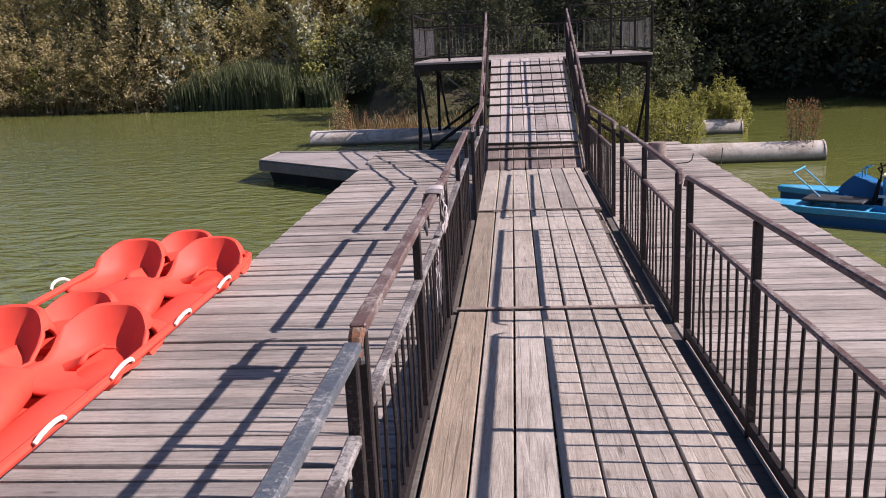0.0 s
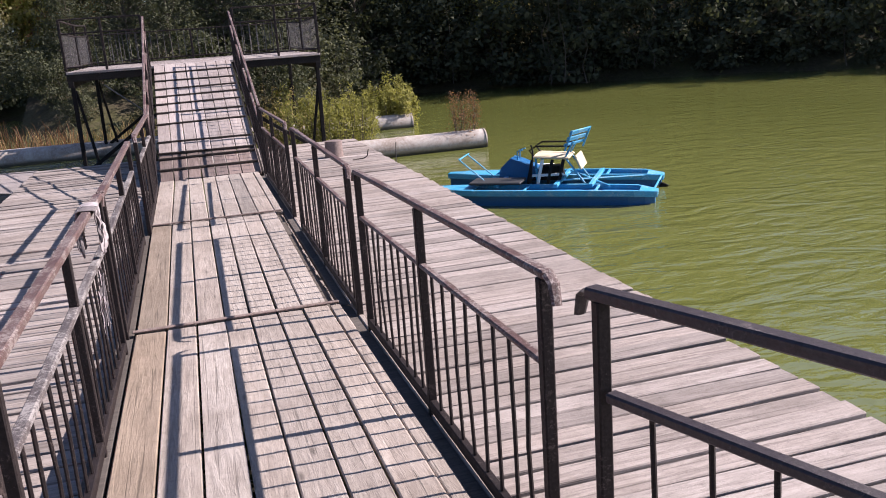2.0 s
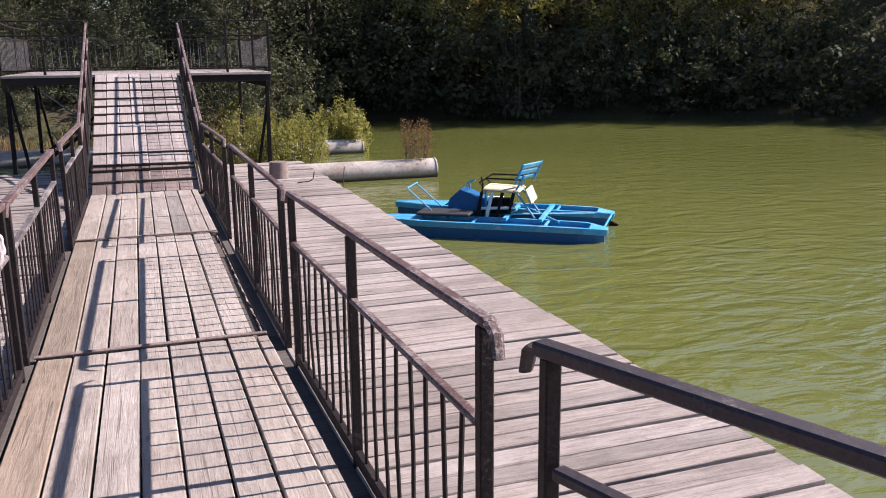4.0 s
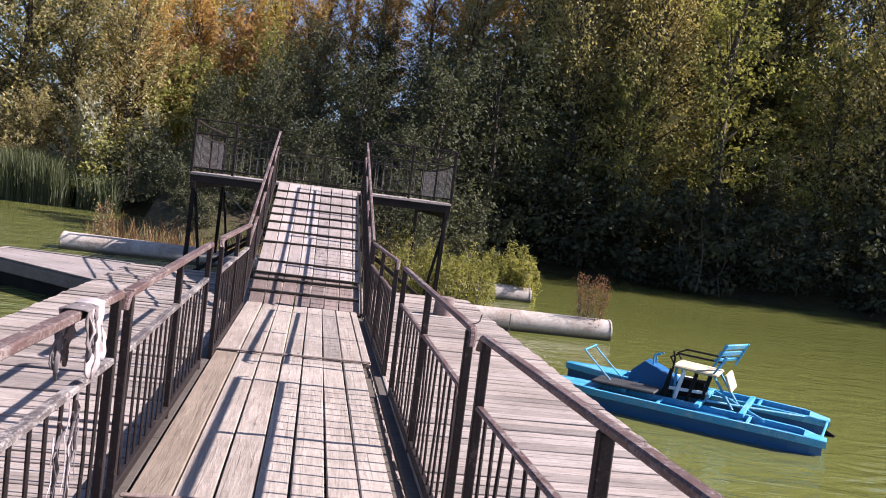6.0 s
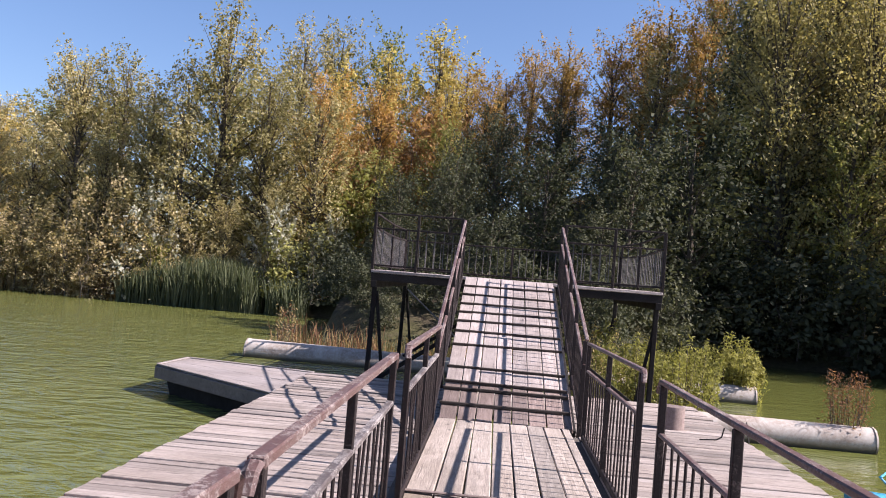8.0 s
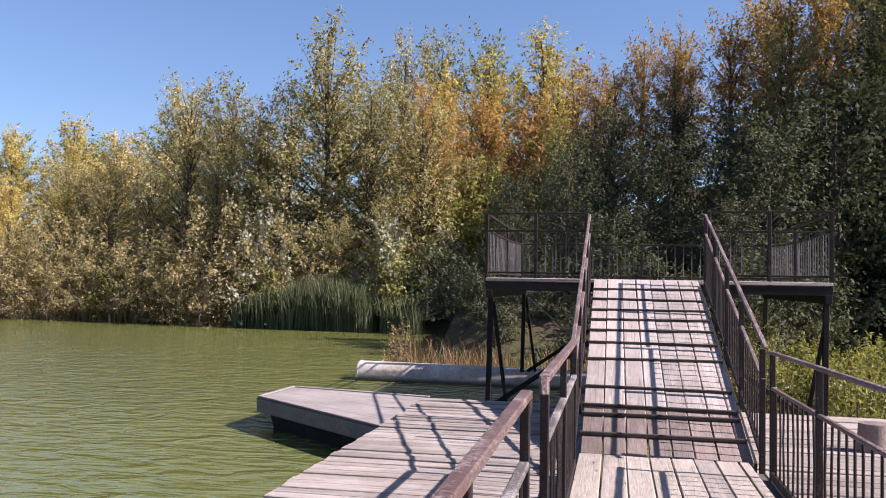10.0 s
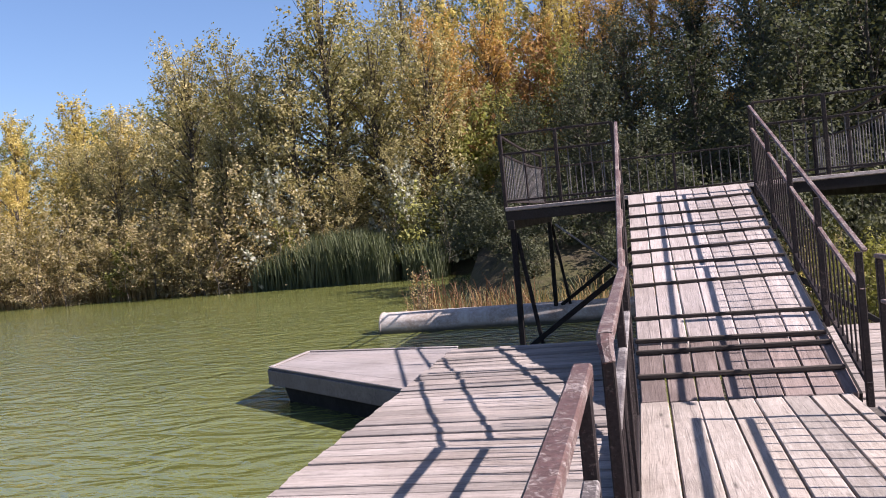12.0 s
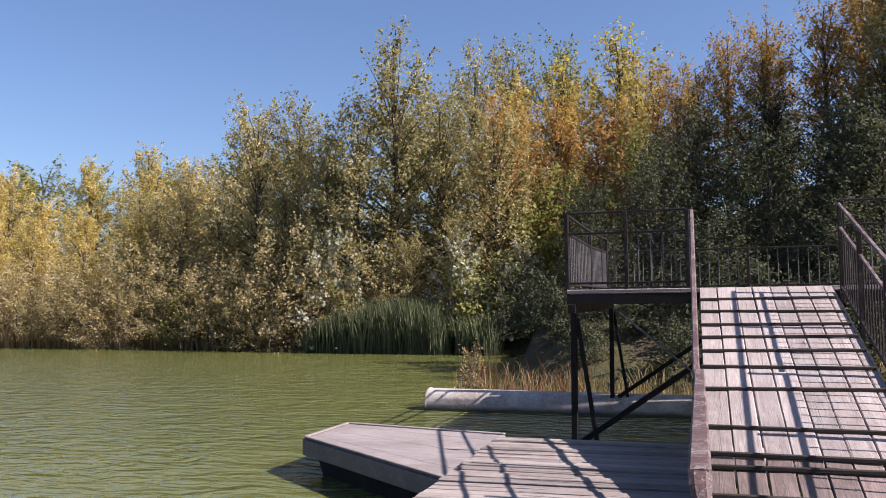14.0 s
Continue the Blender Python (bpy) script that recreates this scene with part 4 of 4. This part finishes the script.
# ---- raft beside the deck ----
def build_raft():
    t = thing("raft", "low floating raft with a smooth grey boarded top and worn edges", "raft")
    # corners of the top, walked round
    A, B, C, D = Vector((-2.56, 10.35, 0)), Vector((-4.62, 12.04, 0)), Vector((-4.57, 13.05, 0)), Vector((-2.62, 12.62, 0))
    z = -0.205
    n = 6
    for i in range(n):
        u0, u1 = (i + 0.005) / n, (i + 0.995) / n
        p, q, r, s = A.lerp(D, u0), A.lerp(D, u1), B.lerp(C, u1), B.lerp(C, u0)
        top = [Vector((v.x, v.y, z + 0.001 * (i % 2))) for v in (p, q, r, s)]
        low = [v - Vector((0, 0, 0.035)) for v in top]
        part("board", Shape().add(top + low, [(0, 1, 2, 3), (7, 6, 5, 4), (0, 4, 5, 1), (1, 5, 6, 2), (2, 6, 7, 3), (3, 7, 4, 0)]), RAFT_WOOD, t)
    for p, q in ((A, B), (B, C), (C, D)):
        d = Vector(((q - p).y, -(q - p).x, 0)).normalized() * 0.022
        part("side_board", Shape().bar(p + d * -1 + Vector((0, 0, z - 0.095)), q - d + Vector((0, 0, z - 0.095)), 0.04, 0.16, 0.006), SIDE_WOOD, t, "grey weathered fascia board")
        part("rim", Shape().bar(p + Vector((0, 0, z + 0.010)), q + Vector((0, 0, z + 0.010)), 0.05, 0.016, 0.005), RAFT_WOOD, t)
    mid = (A + B + C + D) / 4
    hull = [[mid.lerp(v, k) + Vector((0, 0, zz)) for v in (A, B, C, D)] for k, zz in ((0.90, z - 0.09), (0.80, -0.62), (0.78, -0.75))]
    part("hull", Shape().loft(hull), DARK_STEEL, t)


RAFT_WOOD = wood("raft_board", (0.20, 0.172, 0.165), (0.36, 0.32, 0.31), 0, 0.06)
SIDE_WOOD = wood("fascia_board", (0.085, 0.072, 0.068), (0.24, 0.21, 0.20), 0, 0.1)
build_raft()


# ---- red pedal boat ----
def seat_shell(w, h):
    """A moulded bucket seat in one sweep from its front lip to the rounded back, open towards -y."""
    spine = ((-0.44, -0.06), (-0.38, -0.02), (-0.28, -0.03), (-0.14, -0.05), (0.02, -0.04), (0.12, 0.01), (0.18, 0.09), (0.22, 0.19), (0.255, 0.30), (0.27, 0.36), (0.295, 0.375), (0.33, 0.35), (0.38, 0.20), (0.40, 0.0))
    cols = 19
    rings = []
    for y, z in spine:
        up = smooth01((y + 0.25) / 0.45)
        z *= h / 0.375
        ring = []
        for j in range(cols):
            u = -1 + 2 * j / (cols - 1)
            side = abs(u) ** 2.6
            forward = 0.22 * up * side * (1 if y < 0.32 else 0.8)
            rim = (0.08 * (1 - up) + 0.05 * up * (1 - z / h)) * abs(u) ** 3
            drop = 0.42 * max(0.0, z) * up * abs(u) ** 4
            ring.append((u * w / 2 * (0.9 + 0.1 * (1 - up)), y - forward, z + rim - drop))
        rings.append(ring)
    return Shape().loft(rings, False, False)


def rounded_ring(cx, w, z0, z1, y, n=20, e=3.0):
    """A rounded cross-section across x at y."""
    out = []
    for k in range(n):
        a = 2 * math.pi * k / n
        c, s = math.cos(a), math.sin(a)
        out.append((cx + w / 2 * math.copysign(abs(c) ** (2 / e), c), y, (z0 + z1) / 2 + (z1 - z0) / 2 * math.copysign(abs(s) ** (2 / e), s)))
    return out


def red_boat():
    t = thing("pedal_boat", "faded red moulded plastic pedal boat moored at the deck", "pedal boat", pose(-3.02, 2.45, -0.08))
    for s in (-1, 1):
        st = ((-3.0, 0.25, 0.0), (-2.8, 0.42, 0.0), (-2.2, 0.5, -0.02), (0, 0.54, -0.02), (1.6, 0.52, -0.02), (1.95, 0.44, 0.0), (2.14, 0.26, -0.02))
        part("hull", Shape().loft([rounded_ring(0.36 * s, w * 0.9, -0.60, top, y) for y, w, top in st]), RED_PLASTIC, t, smooth=True)
    part("floor_pan", Shape().loft([rounded_ring(0, w, -0.42, z, y, e=5) for y, w, z in ((-2.8, 0.9, -0.14), (-2.6, 1.1, -0.12), (1.8, 1.1, -0.12), (1.98, 0.9, -0.14))]), RED_PLASTIC, t, smooth=True)
    for s in (-1, 1):
        part("gunwale", Shape().tube([(0.46 * s, -2.9, 0.03), (0.585 * s, -2.5, 0.055), (0.605 * s, -1, 0.06), (0.605 * s, 1.4, 0.06), (0.56 * s, 1.9, 0.075), (0.42 * s, 2.12, 0.05)], 0.026, 8), RED_PLASTIC, t, smooth=True)
    for row, y in enumerate((1.62, -0.18)):
        for x, w, h, dy in ((0.0, 0.56, 0.25, 0.24), (-0.32, 0.60, 0.25, -0.06), (0.32, 0.60, 0.25, -0.06)):
            ob = part("bucket_seat", seat_shell(w, h), RED_PLASTIC, t, smooth=True, at=pose(x, y + dy, 0.0))
            ob.modifiers.new("thick", "SOLIDIFY").thickness = 0.025
        part("seat_base", Shape().loft([rounded_ring(0, w, -0.3, z, yy, e=4) for yy, w, z in ((y - 0.48, 1.12, -0.07), (y - 0.42, 1.16, -0.06), (y + 0.2, 1.16, -0.06), (y + 0.3, 1.1, -0.07))]), RED_PLASTIC, t, smooth=True)
        part("shoulder", Shape().loft([rounded_ring(0, w, -0.1, z, yy, e=3) for yy, w, z in ((y + 0.06, 1.16, 0.02), (y + 0.22, 1.16, 0.10), (y + 0.46, 1.05, 0.09), (y + 0.60, 0.85, -0.02))]), RED_PLASTIC, t, smooth=True)
        part("console", Shape().loft([rounded_ring(-0.02, w, -0.1, z, yy, e=2.6) for yy, w, z in ((y - 0.30, 0.20, 0.04), (y - 0.50, 0.34, 0.12), (y - 0.80, 0.52, 0.14), (y - 1.06, 0.58, 0.08), (y - 1.20, 0.5, -0.04))]), RED_PLASTIC, t, smooth=True)
    for x, ys in ((0.635, (-1.36, -0.62, 0.25, 1.05)), (-0.635, (1.1, -0.6))):
        for y in ys:
            part("rope_loop", Shape().tube([(x, y - 0.13, 0.075), (x * 1.02, y - 0.09, 0.10), (x * 1.03, y - 0.03, 0.112), (x * 1.03, y + 0.03, 0.112), (x * 1.02, y + 0.09, 0.10), (x, y + 0.13, 0.075)], 0.012, 7), ROPE, t, "pale rope grab loop", smooth=True)
    part("cleat", Shape().tube([(0.55, -1.72, 0.09), (0.55, -1.72, 0.17)], [0.05, 0.06], 10), BLACK, t, "black mooring knob", smooth=True)
    part("mooring_rope", Shape().tube([(0.55, -1.72, 0.14), (0.42, -1.80, 0.12), (0.35, -1.76, 0.15), (0.30, -1.84, 0.11)], 0.010, 6), BLACK, t)


red_boat()


# ---- blue pedal catamaran ----
def blue_boat():
    t = thing("pedal_catamaran", "blue painted steel pedal catamaran with one chair, afloat beside the deck", "pedal boat", pose(4.13, 7.66, -0.70, 0, 0, -34.5))
    t.scale = (1.06, 1.06, 1.0)
    # local x runs from bow to stern, y across
    for s in (-1, 1):
        rings = []
        for x, w, top, low in ((-1.42, 0.06, 0.29, 0.16), (-1.15, 0.22, 0.28, -0.02), (-0.8, 0.34, 0.262, -0.12), (0.6, 0.36, 0.252, -0.14), (0.98, 0.33, 0.245, -0.10), (1.16, 0.24, 0.24, -0.04), (1.26, 0.12, 0.235, 0.06)):
            y = 0.50 * s
            rings.append([(x, y - w / 2, top), (x, y - w / 2 * 0.86, low), (x, y + w / 2 * 0.86, low), (x, y + w / 2, top)])
        hull = part("hull", Shape().loft(rings), BLUE_PAINT, t)
        # a pale rim round a sunken deck
        outline = ((-1.44, 0.08, 0.305), (-1.15, 0.24, 0.305), (-0.8, 0.36, 0.298), (0.6, 0.38, 0.288), (1.05, 0.34, 0.278), (1.29, 0.13, 0.248))
        y = 0.50 * s
        for e in (-1, 1):
            part("gunwale", Shape().loft([[(x, y + e * w / 2 + o, top + k) for o, k in ((-0.022, -0.05), (-0.022, 0.018), (0.022, 0.018), (0.022, -0.05))] for x, w, top in outline]), PALE_BLUE, hull, "lighter blue deck edge")
        part("bow_plate", Shape().loft([[(x, y - w / 2, top), (x, y - w / 2, top + 0.018), (x, y + w / 2, top + 0.018), (x, y + w / 2, top)] for x, w, top in outline[:3]]), PALE_BLUE, hull)
        part("stern_plate", Shape().loft([[(x, y - w / 2, top), (x, y - w / 2, top + 0.018), (x, y + w / 2, top + 0.018), (x, y + w / 2, top)] for x, w, top in ((1.10, 0.32, 0.276), (1.29, 0.13, 0.248))]), PALE_BLUE, hull)
        for x in (-0.2, 0.62):
            part("deck_rib", Shape().bar((x, y - 0.17, 0.292), (x, y + 0.17, 0.292), 0.03, 0.02), PALE_BLUE, hull)
    for x in (-0.55, 0.15, 0.55):
        part("cross_beam", Shape().bar((x, -0.52, 0.33), (x, 0.52, 0.33), 0.05, 0.04), PALE_BLUE, t)
    part("stern_rod", Shape().tube([(1.24, -0.5, 0.26), (1.27, 0.5, 0.26)], 0.012, 6), PALE_BLUE, t)
    part("brace_rod", Shape().tube([(0.2, -0.30, 0.36), (1.2, 0.42, 0.27)], 0.012, 6), PALE_BLUE, t)
    part("brace_rod", Shape().tube([(0.2, 0.30, 0.36), (0.75, -0.42, 0.30)], 0.016, 6), PALE_BLUE, t)
    part("footboard", Shape().box((0.62, 0.34, 0.03), pose(-0.55, -0.42, 0.375), 0.01), BLACK, t, "dark worn foot board")
    # paddle guard, seat box and chair
    part("paddle_guard", Shape().loft([[(x0, y, z) for x0, z in ((-0.66, 0.30), (-0.62, 0.46), (-0.50, 0.58), (-0.38, 0.54), (0.0, 0.36), (0.0, 0.30))] for y in (0.04, 0.30)]), BLUE_PAINT, t, "blue sheet metal paddle guard")
    box = part("seat_box", Shape().loft([[(-0.24, y, 0.30), (-0.10, y, 0.48), (0.12, y, 0.48), (0.16, y, 0.30)] for y in (-0.02, 0.16)]), DARK_STEEL, t, "dark open seat box")
    for x, mat in ((-0.17, DARK_STEEL), (-0.05, WHITE_PAINT), (0.07, DARK_STEEL), (0.20, DARK_STEEL)):
        part("stay", Shape().bar((x - 0.06, -0.24, 0.30), (x, -0.22, 0.60), 0.035, 0.035), mat, box)
    part("shelf", Shape().bar((-0.22, -0.23, 0.40), (0.20, -0.23, 0.42), 0.03, 0.03), WHITE_PAINT, box)
    part("side_board", Shape().box((0.44, 0.26, 0.03), pose(-0.28, 0.46, 0.40), 0.008), WHITE_PAINT, t)
    part("seat", Shape().box((0.44, 0.44, 0.03), pose(0.05, -0.02, 0.625, 0, 3), 0.012), SEAT_BOARD, t, "pale wooden chair seat")
    part("seat_apron", Shape().box((0.025, 0.42, 0.18), pose(0.37, -0.02, 0.555, 0, -22), 0.006), SEAT_BOARD, t)
    for y in (-0.21, 0.17):
        part("chair_leg", Shape().tube([(0.44, y, 0.30), (0.22, y, 0.62), (0.32, y, 0.82)], 0.013, 7), PALE_BLUE, t, smooth=True)
        part("chair_leg", Shape().tube([(-0.12, y, 0.30), (-0.13, y, 0.62)], 0.013, 7), PALE_BLUE, t, smooth=True)
        part("armrest", Shape().tube([(-0.13, y, 0.62), (-0.20, y, 0.72), (-0.12, y, 0.77), (0.29, y, 0.76)], 0.011, 7), DARK_STEEL, t, smooth=True)
    for z, hh in ((0.775, 0.04), (0.845, 0.06), (0.92, 0.06)):
        part("back_slat", Shape().box((0.02, 0.44, hh), pose(0.30 + (z - 0.775) * 0.5, -0.02, z, 0, 26, -22), 0.006), PALE_BLUE, t)
    for y in (-0.21, 0.17):
        part("back_stile", Shape().bar((0.30 + y * 0.4, y, 0.70), (0.40 + y * 0.4, y, 0.95), 0.03, 0.02, 0.004, (1, 0, 0)), PALE_BLUE, t)
    part("steering_lever", Shape().tube([(-0.18, -0.30, 0.33), (-0.14, -0.30, 0.72), (-0.16, -0.30, 0.80)], 0.010, 6), DARK_STEEL, t, smooth=True)
    # front frame of bent tube
    for y in (-0.40, -0.02):
        part("grab_frame", Shape().tube([(-0.66, y, 0.33), (-0.98, y, 0.62), (-1.02, y, 0.66)], 0.009, 7), PALE_BLUE, t, "pale bent tube frame", smooth=True)
    part("grab_frame", Shape().tube([(-1.01, -0.41, 0.655), (-1.01, 0.0, 0.665)], 0.009, 7), PALE_BLUE, t, smooth=True)
    for y in (0.10, 0.24):
        part("pedal", Shape().tube([(-0.42, y, 0.54), (-0.42, y, 0.66), (-0.35, y, 0.68)], 0.009, 6), PALE_BLUE, t, smooth=True)
    part("rudder", Shape().box((0.10, 0.016, 0.14), pose(1.28, 0.38, 0.10, 0, 25), 0.006), DARK_STEEL, t)


blue_boat()


# ---- rag on the railing ----
def build_rag():
    t = thing("rag", "torn grey white rag knotted over the handrail", "cloth")
    r = random.Random(3)
    x0, z0 = LX, 0.874

    def cloth(y1, y2, drop_in, drop_out, seed, mat):
        """A crumpled strip laid over the rail; it gathers towards its torn hem."""
        n, rows = 30, 26
        rings = []
        for i in range(n):
            u = i / (n - 1)
            ring = []
            for j in range(rows):
                v = j / (rows - 1) * (drop_in + drop_out + 0.06) - drop_out - 0.03
                side = 1 if v > 0 else -1
                down = max(0.0, abs(v) - 0.03)
                dx = side * min(abs(v), 0.03)
                dz = 0.022 - down - 0.006 * (abs(v) / 0.03 if abs(v) < 0.03 else 1)
                low = smooth01(down / 0.10)
                hem = 1 + low * 0.35 * noise.noise((u * 4, seed, 0.5))
                y = y1 + (y2 - y1) * (u + (0.55 - u) * 0.18 * low)
                k = Vector((u * 3.2, v * 9, seed * 3.1))
                f = noise.noise_vector(k) * 0.026 * (0.35 + low) + noise.noise_vector(k * 2.7) * 0.012
                ring.append((x0 + dx + side * (0.006 + abs(f.x)), y + f.y, z0 + dz * hem + f.z * (0.4 + 0.6 * low) + 0.004))
            rings.append(ring)
        ob = part("cloth", Shape().loft(rings, False, False), mat, t, smooth=True)
        th = ob.modifiers.new("thick", "SOLIDIFY")
        th.thickness = 0.004

    cloth(1.88, 2.07, 0.20, 0.12, 1, RAG)
    cloth(1.85, 1.97, 0.15, 0.20, 4, DIRTY_RAG)
    for i in range(9):
        y = 1.72 + 0.045 * i * r.uniform(0.6, 1.1)
        n = r.randint(6, 9)
        z = r.uniform(0.48, 0.66)
        pts = [Vector((x0 + 0.012 + 0.01 * noise.noise((k * 0.5, i, 0)), y + 0.05 * noise.noise((k * 0.45, i, 4)), z - 0.034 * k)) for k in range(n)]
        part("shred", Shape().tube(pts, [0.006 * (1 - 0.6 * k / n) * r.uniform(0.5, 1.3) for k in range(n)], 5, True, 0.5), RAG if i % 3 == 0 else DIRTY_RAG, t, smooth=True)


build_rag()

# ---- bits on the far right of the deck ----
t = thing("bollard", "short grey sawn log standing on the deck", "stump", pose(1.74, 9.85, DECK_Z))
part("log", Shape().tube([(0, 0, 0), (0, 0, 0.12), (0.005, 0, 0.235)], [0.135, 0.128, 0.125], 16), OLD_RAMP, t, smooth=True)
part("sawn_top", Shape().tube([(0.005, 0, 0.233), (0.005, 0, 0.24)], [0.12, 0.115], 16), OLD_RAMP, t)
t = thing("iron_hook", "thin bent iron hook fixed in the deck", "hook", pose(2.0, 9.3, DECK_Z))
part("rod", Shape().tube([(-0.10, 0, 0.01), (0.06, 0, 0.02), (0.11, 0, 0.05), (0.13, 0, 0.14)], 0.007, 6), DARK_STEEL, t, smooth=True)
t = thing("mooring_chain", "thin rusty mooring cable from the deck to the pipe float", "cable")
part("cable", Shape().tube([(2.42, 9.2, -0.16), (2.6, 9.9, -0.42), (2.9, 11.0, -0.45), (3.2, 12.2, -0.30)], 0.008, 6), DARK_STEEL, t, smooth=True)


# ---- plants on the floats ----
def weed(name, label, x, y, z, h, w, n, leaf_n, size, mat, seed, grp="plants on the floats", squash=0.5):
    """A clump of upright leafy stems."""
    r = random.Random(seed)
    rng = np.random.default_rng(seed)
    t = thing(name, label, "plant", pose(x, y, z), grp)
    cs = []
    for i in range(n):
        a, d = r.uniform(0, 6.28), w * math.sqrt(r.random()) * 0.5
        hh = h * r.uniform(0.55, 1.05) * (1 - 0.35 * (d / (w * 0.5 + 1e-6)) ** 2)
        p = Vector((math.cos(a) * d, math.sin(a) * d, 0))
        q = p + Vector((math.cos(a) * d * 0.35 + r.gauss(0, 0.04), math.sin(a) * d * 0.35 + r.gauss(0, 0.04), hh))
        part("stalk", Shape().tube([p, p.lerp(q, 0.5) + Vector((r.gauss(0, 0.02), r.gauss(0, 0.02), 0)), q], [0.007, 0.005, 0.002], 4, False), BARK, t)
        u = rng.random(leaf_n) ** 0.75
        sp = 0.03 + 0.09 * h * (1 - u) * 0.6
        cs.append(np.array(p)[None] + np.outer(u, np.array(q - p)) + rng.normal(size=(leaf_n, 3)) * sp[:, None])
    part("foliage", leaves("foliage", np.concatenate(cs), size, mat, rng, squash), mat, t)
    return t


WL = "leafy yellow green weeds growing between the pipe floats"
weed("weed_clump", WL, 1.55, 13.9, -0.55, 1.35, 1.2, 26, 110, 0.075, LEAF_GREEN, 11)
weed("weed_clump", WL, 2.35, 13.7, -0.55, 1.55, 1.0, 24, 130, 0.075, LEAF_LIME, 12)
weed("weed_clump", WL, 2.9, 14.2, -0.55, 1.25, 1.0, 22, 120, 0.075, LEAF_LIME, 13)
weed("weed_clump", WL, 2.0, 14.8, -0.55, 1.2, 1.2, 22, 110, 0.075, LEAF_GREEN, 14)
weed("weed_clump", WL, 3.4, 17.7, -0.55, 0.85, 1.2, 24, 90, 0.06, LEAF_LIME, 15)
weed("willow_bush", "rounded bright lime green willow bush by the pipe float", 4.35, 17.3, -0.55, 1.2, 0.95, 60, 140, 0.08, LEAF_LIME, 16)
weed("red_weed", "thin red brown flowering weed on the pipe end", 4.62, 12.62, -0.30, 1.0, 0.42, 16, 70, 0.05, LEAF_RED, 17)
weed("weed_clump", "thin tall seeding weeds standing above the others", 2.62, 13.55, -0.55, 1.75, 0.5, 7, 110, 0.055, LEAF_LIME, 21)
weed("weed_clump", "dry grey green weeds behind the ramp foot", 1.35, 14.2, -0.55, 1.5, 1.0, 18, 100, 0.06, LEAF_DRY, 22)
weed("weed_stalk", "tall pale weed with reddish leaves behind the pipe", -4.25, 17.75, -0.50, 1.30, 0.34, 6, 55, 0.06, LEAF_RED, 18)
weed("weed_stalk", "sunlit yellow weed stalks behind the pipe end", -4.35, 17.70, -0.50, 1.38, 0.28, 5, 60, 0.055, LEAF_DRY, 23)


def straw(name, label, spots, h, wd, mat, seed, bend=0.2):
    rng = np.random.default_rng(seed)
    tagged(part(name, blades(name, spots(rng), h, wd, mat, rng, bend), mat), label, "grass", kind="stuff")


straw("float_grass", "thin straw and green grass growing along the sunken pipe", lambda g: [(g.uniform(-4.7, 1.6), g.uniform(17.5, 18.9), -0.58, g.uniform(0.3, 1.2)) for _ in range(1100)], 0.62, 0.006, STRAW_LEAF, 31, 0.45)
straw("float_grass", "green rushes among the straw behind the pipe", lambda g: [(g.uniform(-4.4, 1.8), g.uniform(17.6, 19.2), -0.58, g.uniform(0.3, 1.2)) for _ in range(600)], 0.62, 0.006, REED_LEAF, 32, 0.4)
straw("float_grass", "dry red brown stalks behind the pipe", lambda g: [(g.uniform(-4.6, -2.4), g.uniform(17.55, 18.4), -0.58, g.uniform(0.4, 1.25)) for _ in range(320)], 0.74, 0.007, LEAF_RED, 33, 0.4)
straw("float_grass", "yellow green grass between the right pipes", lambda g: [(g.uniform(2.2, 4.3), g.uniform(17.1, 18.2), -0.58) for _ in range(900)], 0.6, 0.009, LEAF_LIME, 34)

# ---- floating decks ----
build_deck("deck", -2.52, -0.60, -5.0, 12.0, "low floating deck of weathered grey crosswise planks", (0.93, 5.2))
build_deck("deck", 0.57, 2.40, -5.0, 11.9, "low floating deck of weathered grey crosswise planks")
